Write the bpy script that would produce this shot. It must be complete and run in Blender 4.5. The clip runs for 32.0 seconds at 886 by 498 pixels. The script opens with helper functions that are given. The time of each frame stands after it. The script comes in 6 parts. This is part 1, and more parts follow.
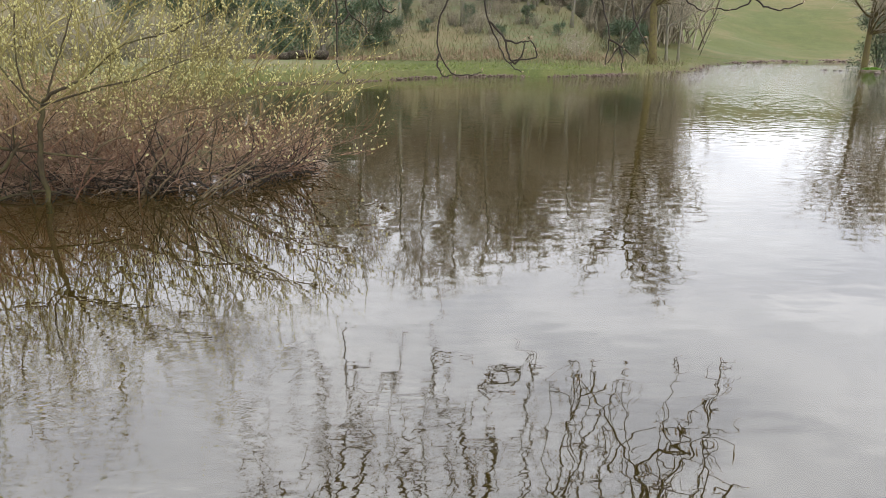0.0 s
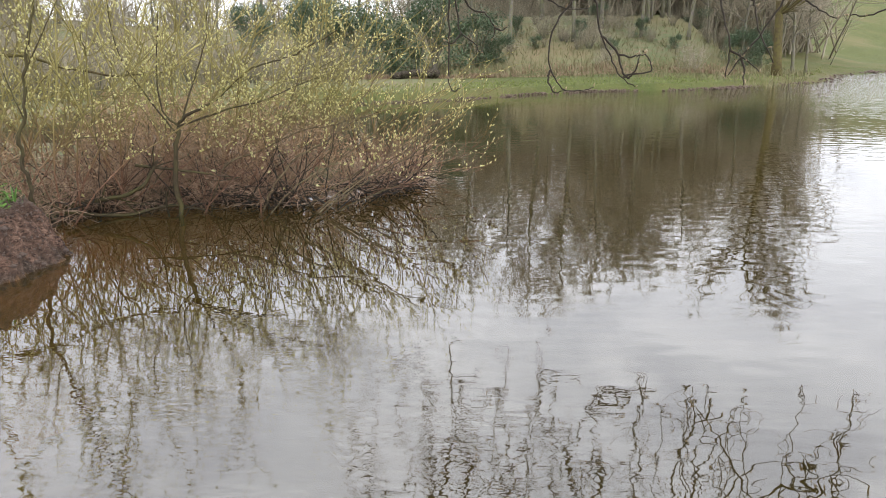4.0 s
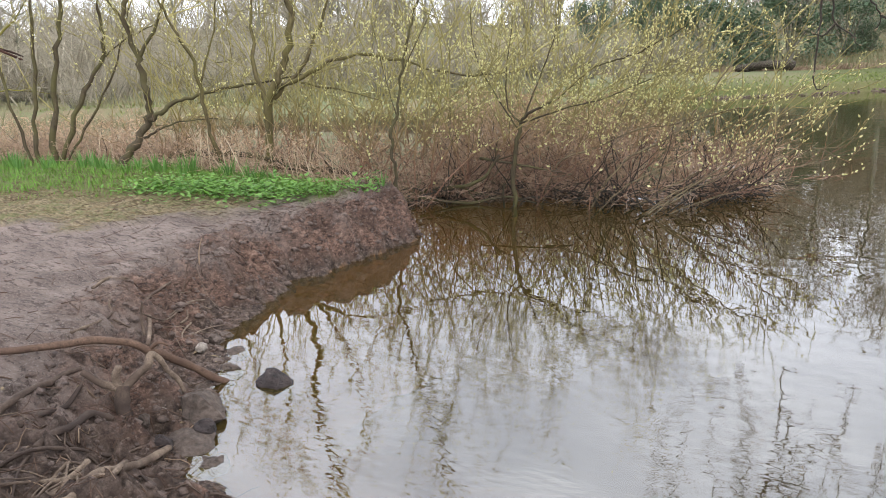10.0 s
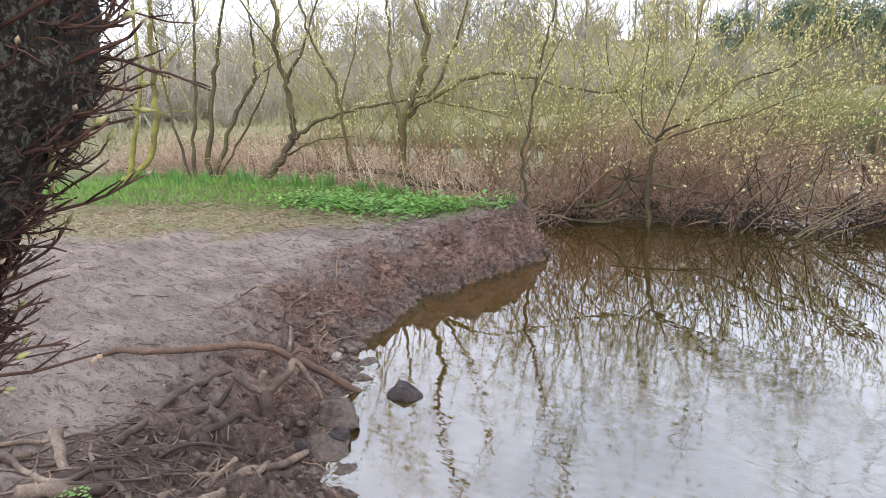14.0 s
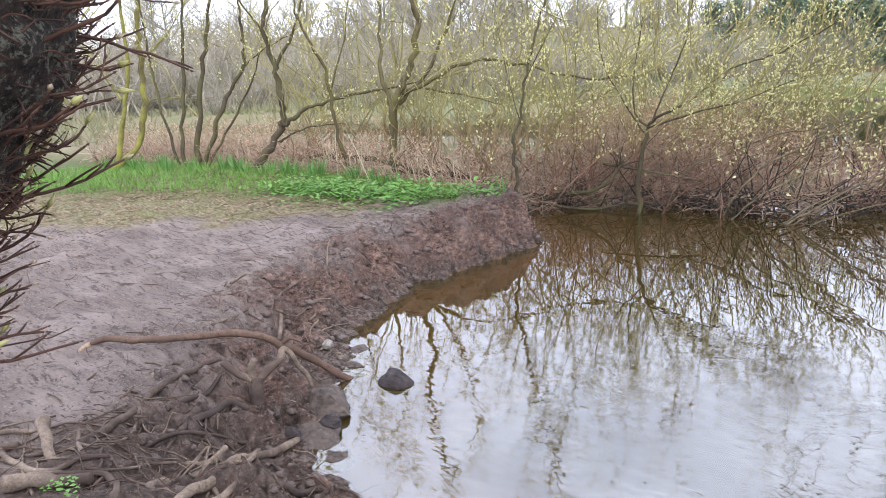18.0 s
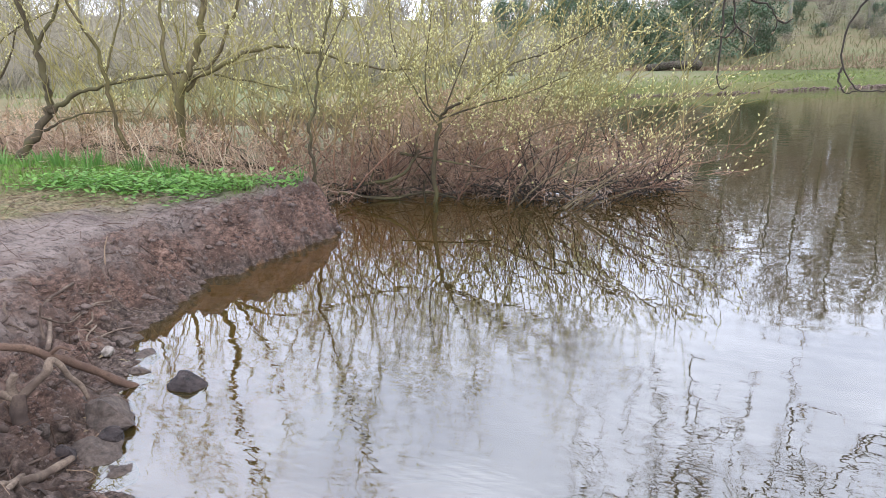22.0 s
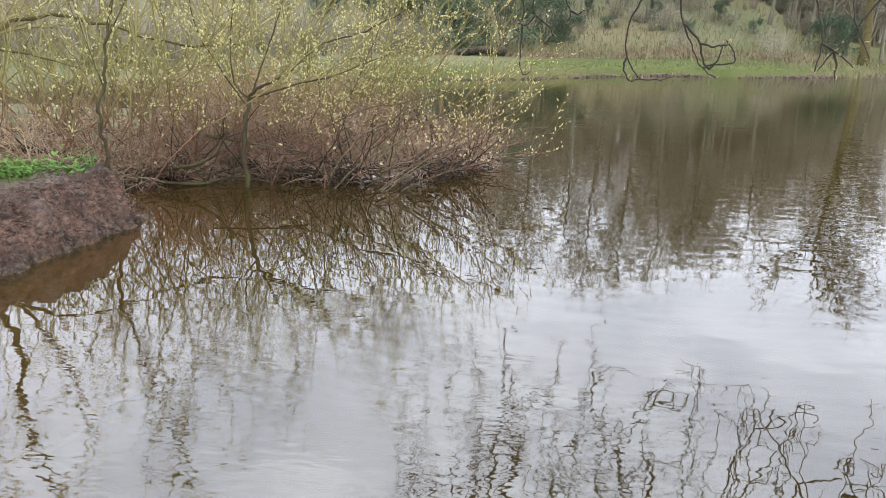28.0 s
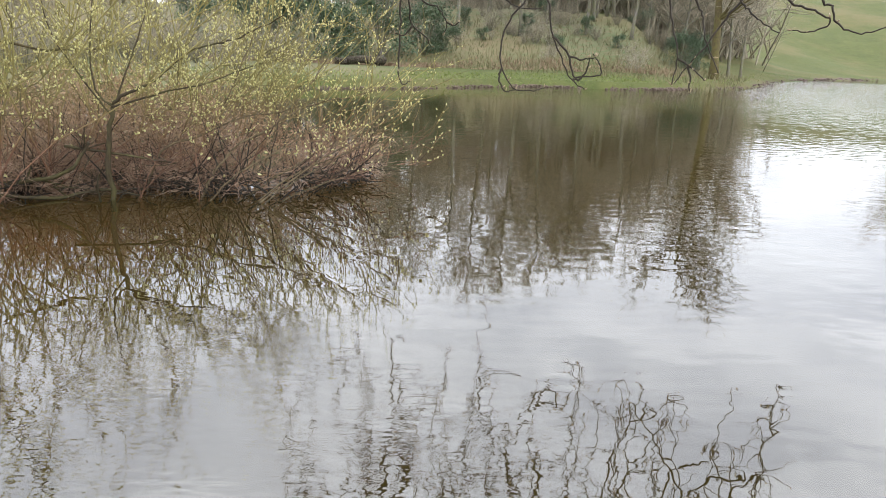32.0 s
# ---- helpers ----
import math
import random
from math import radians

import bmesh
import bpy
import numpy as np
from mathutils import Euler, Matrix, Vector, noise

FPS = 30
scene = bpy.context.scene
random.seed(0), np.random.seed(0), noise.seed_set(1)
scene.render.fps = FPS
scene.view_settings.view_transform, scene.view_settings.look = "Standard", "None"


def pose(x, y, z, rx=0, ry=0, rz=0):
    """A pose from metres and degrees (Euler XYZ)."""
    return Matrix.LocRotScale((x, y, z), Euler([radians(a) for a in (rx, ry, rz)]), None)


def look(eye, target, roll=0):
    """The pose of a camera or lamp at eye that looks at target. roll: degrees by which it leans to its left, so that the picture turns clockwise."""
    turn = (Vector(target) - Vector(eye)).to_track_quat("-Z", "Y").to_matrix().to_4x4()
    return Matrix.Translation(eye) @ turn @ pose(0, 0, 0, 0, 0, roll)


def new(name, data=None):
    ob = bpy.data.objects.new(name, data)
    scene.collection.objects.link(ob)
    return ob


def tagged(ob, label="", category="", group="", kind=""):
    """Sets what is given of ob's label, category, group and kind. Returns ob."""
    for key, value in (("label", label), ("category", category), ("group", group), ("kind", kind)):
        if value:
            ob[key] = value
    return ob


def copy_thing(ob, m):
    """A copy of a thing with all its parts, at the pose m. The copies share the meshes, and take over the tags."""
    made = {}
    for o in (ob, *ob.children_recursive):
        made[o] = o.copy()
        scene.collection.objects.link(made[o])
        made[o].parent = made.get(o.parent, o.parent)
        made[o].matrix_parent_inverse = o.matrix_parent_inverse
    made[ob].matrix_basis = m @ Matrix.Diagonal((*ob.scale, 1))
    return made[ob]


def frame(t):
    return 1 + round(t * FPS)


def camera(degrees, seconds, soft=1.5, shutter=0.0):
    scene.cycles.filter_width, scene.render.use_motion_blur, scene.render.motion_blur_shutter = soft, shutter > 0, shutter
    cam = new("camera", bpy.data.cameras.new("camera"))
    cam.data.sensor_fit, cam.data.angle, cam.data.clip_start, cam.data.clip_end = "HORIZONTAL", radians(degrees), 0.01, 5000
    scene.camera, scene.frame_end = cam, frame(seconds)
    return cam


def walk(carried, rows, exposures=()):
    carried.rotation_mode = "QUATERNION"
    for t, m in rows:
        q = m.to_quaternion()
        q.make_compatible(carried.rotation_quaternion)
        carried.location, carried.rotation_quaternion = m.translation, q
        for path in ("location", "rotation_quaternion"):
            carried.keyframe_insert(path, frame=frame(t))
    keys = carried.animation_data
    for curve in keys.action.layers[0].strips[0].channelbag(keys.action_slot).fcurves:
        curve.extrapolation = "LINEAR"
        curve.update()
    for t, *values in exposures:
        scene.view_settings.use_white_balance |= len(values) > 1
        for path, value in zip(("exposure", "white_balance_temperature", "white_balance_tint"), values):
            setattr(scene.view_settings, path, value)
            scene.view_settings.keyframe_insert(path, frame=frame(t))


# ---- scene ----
cam = camera(65.3, 32.0, soft=0.8)
# seconds, place, tilt below the level, turn to the left, lean
PATH = [
    (0, 0.066, 0.012, 1.653, -16.48, -7.69, 1.01),
    (0.5, 0.066, 0.011, 1.657, -15.63, -6.56, 1.61),
    (1, 0.060, 0.010, 1.658, -15.53, -5.33, 1.67),
    (1.5, 0.054, 0.008, 1.657, -15.53, -3.68, 1.82),
    (2, 0.054, 0.007, 1.656, -15.83, -2.67, 1.15),
    (2.5, 0.055, 0.006, 1.654, -16.63, -1.70, 0.79),
    (4.5, 0.057, 0.003, 1.653, -14.85, 2.88, -0.69),
    (5, 0.057, 0.001, 1.652, -14.83, 4.44, -0.56),
    (5.5, 0.055, -0.001, 1.652, -14.54, 5.72, -0.34),
    (6, 0.051, -0.004, 1.655, -14.02, 7.35, -0.43),
    (6.5, 0.047, -0.007, 1.659, -14.04, 9.61, -0.61),
    (7, 0.041, -0.008, 1.664, -14.11, 11.37, -0.86),
    (7.5, 0.033, -0.013, 1.669, -13.98, 13.29, -0.94),
    (8, 0.024, -0.018, 1.674, -14.22, 14.97, -1.18),
    (8.5, 0.015, -0.017, 1.682, -14.82, 17.73, -1.40),
    (9, 0.003, -0.018, 1.692, -14.79, 21.16, -1.43),
    (9.5, -0.009, -0.017, 1.700, -15.75, 25.65, -1.94),
    (10, -0.020, -0.017, 1.710, -15.15, 28.22, -1.85),
    (10.5, -0.029, -0.025, 1.717, -14.34, 30.33, -2.07),
    (11, -0.033, -0.027, 1.720, -14.32, 31.72, -2.19),
    (11.5, -0.038, -0.030, 1.724, -14.83, 32.82, -2.23),
    (12, -0.043, -0.036, 1.726, -15.79, 33.93, -2.32),
    (12.5, -0.049, -0.038, 1.730, -15.58, 34.99, -1.82),
    (13, -0.054, -0.043, 1.730, -14.76, 37.04, -2.58),
    (13.5, -0.058, -0.045, 1.729, -13.80, 38.16, -2.35),
    (14, -0.063, -0.044, 1.726, -13.39, 38.65, -2.75),
    (14.5, -0.070, -0.038, 1.724, -13.44, 39.43, -2.73),
    (16.5, -0.075, -0.036, 1.721, -14.19, 40.07, -2.91),
    (17, -0.076, -0.035, 1.718, -14.57, 39.06, -2.36),
    (17.5, -0.076, -0.031, 1.716, -14.52, 39.57, -2.87),
    (18, -0.072, -0.026, 1.715, -14.42, 37.99, -2.74),
    (18.5, -0.066, -0.020, 1.713, -14.89, 34.94, -2.28),
    (19, -0.063, -0.017, 1.711, -14.99, 32.73, -2.27),
    (19.5, -0.053, -0.011, 1.708, -14.60, 30.44, -1.98),
    (20, -0.043, -0.007, 1.706, -14.07, 28.14, -1.65),
    (20.5, -0.033, 0.000, 1.706, -14.73, 25.98, -1.34),
    (21, -0.023, 0.003, 1.704, -15.24, 24.03, -1.36),
    (21.5, -0.015, 0.004, 1.704, -15.49, 22.55, -0.71),
    (22, -0.007, 0.008, 1.706, -15.68, 21.64, -0.75),
    (22.5, -0.001, 0.011, 1.704, -15.44, 20.38, -0.38),
    (23, 0.002, 0.014, 1.704, -15.49, 18.59, 0.11),
    (23.5, 0.005, 0.017, 1.704, -15.80, 17.17, 0.55),
    (24, 0.006, 0.016, 1.702, -15.88, 15.46, 0.92),
    (24.5, 0.006, 0.025, 1.704, -15.90, 13.63, 0.97),
    (25, 0.006, 0.039, 1.703, -16.01, 12.21, 1.13),
    (25.5, 0.006, 0.050, 1.704, -16.17, 11.13, 1.27),
    (27.5, 0.006, 0.064, 1.705, -16.77, 8.16, 1.34),
    (28, 0.006, 0.074, 1.706, -17.08, 6.27, 1.40),
    (28.5, 0.007, 0.078, 1.706, -16.67, 5.13, 1.50),
    (29, 0.006, 0.079, 1.705, -16.30, 4.22, 1.54),
    (29.5, 0.005, 0.080, 1.705, -16.18, 2.71, 1.58),
    (30, 0.008, 0.081, 1.705, -15.54, 1.63, 1.40),
    (30.5, 0.010, 0.084, 1.705, -16.21, 0.80, 1.28),
    (31, 0.012, 0.085, 1.704, -16.17, 0.09, 1.75),
    (31.5, 0.011, 0.088, 1.705, -16.49, -1.00, 2.20),
    (32, 0.015, 0.090, 1.705, -16.02, -3.61, 2.50),
]
walk(cam, [(t, pose(x, y, z, 90 + tilt, 0, turn) @ pose(0, 0, 0, 0, 0, lean)) for t, x, y, z, tilt, turn, lean in PATH],
     exposures=((0, 0.76, 6500, 10), (6, 0.94, 6400, 10), (13, 1.12, 5950, 12), (18, 1.32, 5700, 14), (25, 1.16, 5900, 12), (32, 1.0, 6300, 9)))

# ---- light: a bright overcast sky ----
world = bpy.data.worlds.new("overcast")
scene.world = world
world.use_nodes = True
wn, wl = world.node_tree.nodes, world.node_tree.links
wn.clear()


def wnode(kind, **sets):
    n = wn.new(kind)
    for key, value in sets.items():
        n.inputs[key].default_value = value
    return n


SUN_UP, SUN_TURN = 46.0, 125.0   # degrees above the level; to the right of straight ahead
sky = wn.new("ShaderNodeTexSky")
sky.sky_type, sky.sun_disc = "NISHITA", False
sky.sun_elevation, sky.sun_rotation = radians(SUN_UP), radians(SUN_TURN)
sky_bg = wnode("ShaderNodeBackground", Strength=0.10)
wl.new(sky.outputs[0], sky_bg.inputs[0])
way = wn.new("ShaderNodeTexCoord")
split = wn.new("ShaderNodeSeparateXYZ")
wl.new(way.outputs["Generated"], split.inputs[0])
# clouds: brighter overhead than at the level, with soft patches
rise = wn.new("ShaderNodeMapRange")
rise.inputs[1].default_value, rise.inputs[2].default_value = 0.0, 1.0
rise.inputs[3].default_value, rise.inputs[4].default_value = 1.34, 1.5
wl.new(split.outputs[2], rise.inputs[0])
flat = wn.new("ShaderNodeMapping")
flat.inputs["Scale"].default_value = (1.0, 1.0, 2.6)
wl.new(way.outputs["Generated"], flat.inputs[0])
puff = wnode("ShaderNodeTexNoise", Scale=4.6, Detail=7.0, Roughness=0.55, Distortion=0.4)
wl.new(flat.outputs[0], puff.inputs[0])
patch = wn.new("ShaderNodeValToRGB")
patch.color_ramp.elements[0].position, patch.color_ramp.elements[0].color = 0.34, (0.72, 0.74, 0.8, 1)
patch.color_ramp.elements[1].position, patch.color_ramp.elements[1].color = 0.66, (1.1, 1.11, 1.14, 1)
wl.new(puff.outputs[0], patch.inputs[0])
cloud_bg = wn.new("ShaderNodeBackground")
wl.new(patch.outputs[0], cloud_bg.inputs[0])
wl.new(rise.outputs[0], cloud_bg.inputs[1])
both = wnode("ShaderNodeMixShader", Fac=0.9)
wl.new(sky_bg.outputs[0], both.inputs[1])
wl.new(cloud_bg.outputs[0], both.inputs[2])
wout = wn.new("ShaderNodeOutputWorld")
wl.new(both.outputs[0], wout.inputs[0])

lamp = bpy.data.lights.new("sun", "SUN")
lamp.energy, lamp.angle, lamp.color = 0.85, radians(22), (1.0, 0.96, 0.9)
sun = new("sun", lamp)
sun.matrix_world = look((0, 0, 0), (-math.sin(radians(SUN_TURN)), -math.cos(radians(SUN_TURN)), -math.tan(radians(SUN_UP))))
sun.location = (30, 30, 60)


# ---- materials ----
class Mat:
    """A node material with a Principled shader, and short ways to add nodes."""

    def __init__(self, name, rough=0.8, spec=0.3):
        self.m = bpy.data.materials.new(name)
        self.m.use_nodes = True
        self.n, self.l = self.m.node_tree.nodes, self.m.node_tree.links
        self.p = self.n["Principled BSDF"]
        self.p.inputs["Roughness"].default_value = rough
        self.p.inputs["Specular IOR Level"].default_value = spec

    def put(self, kind, **sets):
        n = self.n.new(kind)
        for key, value in sets.items():
            n.inputs[key].default_value = value
        return n

    def coords(self, scale=(1, 1, 1), turn=0.0):
        c, m = self.n.new("ShaderNodeTexCoord"), self.n.new("ShaderNodeMapping")
        m.inputs["Rotation"].default_value = (0, 0, turn)
        m.inputs["Scale"].default_value = scale
        self.l.new(c.outputs["Object"], m.inputs[0])
        return m.outputs[0]

    def noise(self, scale, detail=4.0, rough=0.6, stretch=(1, 1, 1), turn=0.0):
        n = self.put("ShaderNodeTexNoise", Scale=scale, Detail=detail, Roughness=rough)
        self.l.new(self.coords(stretch, turn), n.inputs["Vector"])
        return n.outputs[0]

    def ramp(self, fac, *stops):
        r = self.n.new("ShaderNodeValToRGB")
        e = r.color_ramp.elements
        while len(e) < len(stops):
            e.new(0.5)
        for el, (at, c) in zip(e, stops):
            el.position, el.color = at, (*c, 1)
        self.l.new(fac, r.inputs[0])
        return r.outputs[0]

    def mix(self, fac, a, b, how="MIX"):
        x = self.n.new("ShaderNodeMix")
        x.data_type, x.blend_type = "RGBA", how
        for sock, v in ((x.inputs[0], fac), (x.inputs[6], a), (x.inputs[7], b)):
            if isinstance(v, (int, float)):
                sock.default_value = v
            elif isinstance(v, tuple):
                sock.default_value = (*v, 1)
            else:
                self.l.new(v, sock)
        return x.outputs[2]

    def attr(self, name):
        a = self.n.new("ShaderNodeAttribute")
        a.attribute_name = name
        return a.outputs["Fac"]

    def island(self):
        return self.n.new("ShaderNodeNewGeometry").outputs["Random Per Island"]

    def one(self):
        return self.n.new("ShaderNodeObjectInfo").outputs["Random"]

    def base(self, c):
        self.l.new(c, self.p.inputs["Base Color"])
        return self

    def bump(self, height, strength=0.5, distance=0.02):
        b = self.put("ShaderNodeBump", Strength=strength, Distance=distance)
        self.l.new(height, b.inputs["Height"])
        self.l.new(b.outputs[0], self.p.inputs["Normal"])
        return self

    def rough(self, out):
        self.l.new(out, self.p.inputs["Roughness"])
        return self


def bark(name, dark, light, scale=18.0, moss=None, rough=0.9, stretch=(1, 1, 0.25), cracks=0.0):
    m = Mat(name, rough, 0.2)
    grain = m.noise(scale, 6.0, 0.65, stretch)
    if cracks:
        grain = m.mix(cracks, grain, m.noise(scale * 4.5, 6.0, 0.75, stretch))
    c = m.ramp(grain, (0.3, dark), (0.7, light))
    if moss:
        c = m.mix(m.ramp(m.noise(3.0, 4.0), (0.42, (0, 0, 0)), (0.6, (1, 1, 1))), c, moss)
    return m.base(c).bump(grain, 0.6, 0.01).m


def rugged_bark():
    """Old black-brown bark, pitted, with grey-green crusts of lichen."""
    m = Mat("rugged_bark", 0.85, 0.25)
    pits = m.noise(48.0, 9.0, 0.75)
    c = m.ramp(pits, (0.4, (0.006, 0.004, 0.003)), (0.5, (0.03, 0.02, 0.014)), (0.66, (0.09, 0.062, 0.046)))
    crust = m.mix(0.5, m.noise(17.0, 9.0, 0.8), m.noise(90.0, 4.0, 0.7))
    c = m.mix(m.ramp(crust, (0.515, (0, 0, 0)), (0.57, (0.85, 0.85, 0.85))), c, (0.2, 0.196, 0.14))
    c = m.mix(m.ramp(m.noise(7.0, 5.0), (0.6, (0, 0, 0)), (0.7, (0.6, 0.6, 0.6))), c, (0.12, 0.13, 0.035))
    return m.base(c).bump(pits, 1.0, 0.03).m


def twig_mat(name, a, b, rough=0.7):
    """Thin twigs: every twig has its own tone, with a little grain along it."""
    m = Mat(name, rough, 0.25)
    c = m.ramp(m.island(), (0.0, a), (1.0, b))
    c = m.mix(m.noise(30.0, 2.0), c, tuple(v * 0.62 for v in a))
    return m.base(c).m


def shoot_mat(name):
    """Willow shoots: red-brown old wood at the foot, olive-yellow young wood above."""
    m = Mat(name, 0.65, 0.25)
    young = m.ramp(m.island(), (0.0, (0.13, 0.108, 0.042)), (0.5, (0.28, 0.24, 0.085)), (1.0, (0.45, 0.39, 0.15)))
    old = m.ramp(m.island(), (0.0, (0.07, 0.04, 0.028)), (0.6, (0.22, 0.118, 0.072)), (1.0, (0.34, 0.19, 0.12)))
    z = m.n.new("ShaderNodeSeparateXYZ")
    m.l.new(m.coords(), z.inputs[0])
    step = m.put("ShaderNodeMapRange")
    step.inputs[1].default_value, step.inputs[2].default_value = 0.5, 1.25
    m.l.new(z.outputs[2], step.inputs[0])
    return m.base(m.mix(step.outputs[0], old, young)).m


def leaf_mat(name, a, b, rough=0.55, through_light=0.25):
    m = Mat(name, rough, 0.3)
    c = m.ramp(m.island(), (0.0, a), (1.0, b))
    c = m.mix(m.noise(1.3, 3.0), c, tuple(v * 0.72 for v in b))
    m.base(c)
    t = m.put("ShaderNodeBsdfTranslucent")
    m.l.new(c, t.inputs[0])
    x = m.put("ShaderNodeMixShader", Fac=through_light)
    m.l.new(m.p.outputs[0], x.inputs[1])
    m.l.new(t.outputs[0], x.inputs[2])
    m.l.new(x.outputs[0], m.n["Material Output"].inputs[0])
    return m.m


def ground_mat():
    m = Mat("ground", 0.9, 0.25)
    wide, big, mid, fine = m.noise(0.05, 5.0, 0.65), m.noise(0.35, 3.0), m.noise(2.2, 5.0), m.noise(85.0, 6.0, 0.75)
    mud = m.ramp(mid, (0.3, (0.14, 0.104, 0.087)), (0.7, (0.285, 0.223, 0.188)))
    # trodden streaks and pale grit; the shade in pits and dents is painted dark
    streak = m.noise(7.0, 8.0, 0.72, (0.45, 1.9, 1))
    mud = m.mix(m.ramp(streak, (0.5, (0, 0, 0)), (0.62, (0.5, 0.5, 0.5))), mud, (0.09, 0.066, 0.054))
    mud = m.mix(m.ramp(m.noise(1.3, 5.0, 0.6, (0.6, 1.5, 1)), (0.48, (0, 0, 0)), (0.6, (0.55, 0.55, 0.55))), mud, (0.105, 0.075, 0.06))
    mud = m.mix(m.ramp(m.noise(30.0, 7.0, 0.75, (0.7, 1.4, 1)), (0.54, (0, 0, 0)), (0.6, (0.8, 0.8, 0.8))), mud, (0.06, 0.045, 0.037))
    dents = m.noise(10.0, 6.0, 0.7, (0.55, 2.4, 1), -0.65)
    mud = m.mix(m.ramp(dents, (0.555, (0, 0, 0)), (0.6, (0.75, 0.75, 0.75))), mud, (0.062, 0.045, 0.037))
    mud = m.mix(m.ramp(fine, (0.54, (0, 0, 0)), (0.62, (0.7, 0.7, 0.7))), mud, (0.33, 0.28, 0.24))
    # damp bank soil; shade in the crevices between clods is in the ramp
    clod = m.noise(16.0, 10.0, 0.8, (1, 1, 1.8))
    damp_shaded = m.ramp(clod, (0.4, (0.022, 0.013, 0.01)), (0.48, (0.12, 0.07, 0.05)), (0.58, (0.24, 0.147, 0.106)), (0.7, (0.42, 0.29, 0.22)))
    damp_shaded = m.mix(m.ramp(m.noise(3.2, 5.0, 0.65), (0.44, (0, 0, 0)), (0.6, (0.6, 0.6, 0.6))), damp_shaded, (0.065, 0.04, 0.03))
    damp_shaded = m.mix(m.ramp(m.noise(44.0, 6.0, 0.7), (0.57, (0, 0, 0)), (0.64, (0.55, 0.55, 0.55))), damp_shaded, (0.34, 0.24, 0.18))
    soil = m.mix(m.attr("bank"), mud, damp_shaded)
    # soaked black-brown soil round the roots and along the waterline
    soaked = m.ramp(m.noise(20.0, 8.0, 0.75), (0.38, (0.02, 0.013, 0.01)), (0.52, (0.085, 0.06, 0.046)), (0.66, (0.22, 0.165, 0.13)))
    soil = m.mix(m.attr("wet"), soil, soaked)
    scraps = m.ramp(m.noise(26.0, 8.0, 0.75, (0.8, 1.3, 1)), (0.4, (0.075, 0.055, 0.03)), (0.5, (0.17, 0.13, 0.07)), (0.6, (0.3, 0.24, 0.14)))
    scraps = m.mix(m.ramp(m.noise(6.0, 5.0, 0.7), (0.47, (0, 0, 0)), (0.6, (0.45, 0.45, 0.45))), scraps, (0.1, 0.13, 0.035))
    soil = m.mix(m.attr("verge"), soil, scraps)
    # bed painted darker with depth, for the light lost in the water
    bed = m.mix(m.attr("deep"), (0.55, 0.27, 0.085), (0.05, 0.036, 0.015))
    turf = m.mix(0.4, m.ramp(big, (0.35, (0.05, 0.066, 0.016)), (0.65, (0.088, 0.095, 0.027))), m.ramp(mid, (0.35, (0.05, 0.066, 0.014)), (0.65, (0.125, 0.13, 0.04))))
    rough_grass = m.mix(m.ramp(mid, (0.35, (0, 0, 0)), (0.65, (1, 1, 1))), (0.2, 0.165, 0.1), (0.115, 0.16, 0.068))
    rough_grass = m.mix(m.ramp(wide, (0.42, (0, 0, 0)), (0.58, (0.45, 0.45, 0.45))), rough_grass, (0.19, 0.125, 0.07))
    turf = m.mix(m.ramp(wide, (0.47, (0, 0, 0)), (0.6, (0.75, 0.75, 0.75))), turf, (0.14, 0.115, 0.05))
    turf = m.mix(m.ramp(m.noise(1.1, 6.0, 0.7, (0.3, 1, 1)), (0.5, (0, 0, 0)), (0.62, (0.6, 0.6, 0.6))), turf, (0.085, 0.1, 0.025))
    turf = m.mix(m.ramp(m.noise(0.16, 6.0, 0.7, (0.5, 1, 1)), (0.5, (0, 0, 0)), (0.6, (0.7, 0.7, 0.7))), turf, (0.07, 0.085, 0.02))
    c = m.mix(m.attr("turf"), soil, turf)
    c = m.mix(m.attr("rank"), c, rough_grass)
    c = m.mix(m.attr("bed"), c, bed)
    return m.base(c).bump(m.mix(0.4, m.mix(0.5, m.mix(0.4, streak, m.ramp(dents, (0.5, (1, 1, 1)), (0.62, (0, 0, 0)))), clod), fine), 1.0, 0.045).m


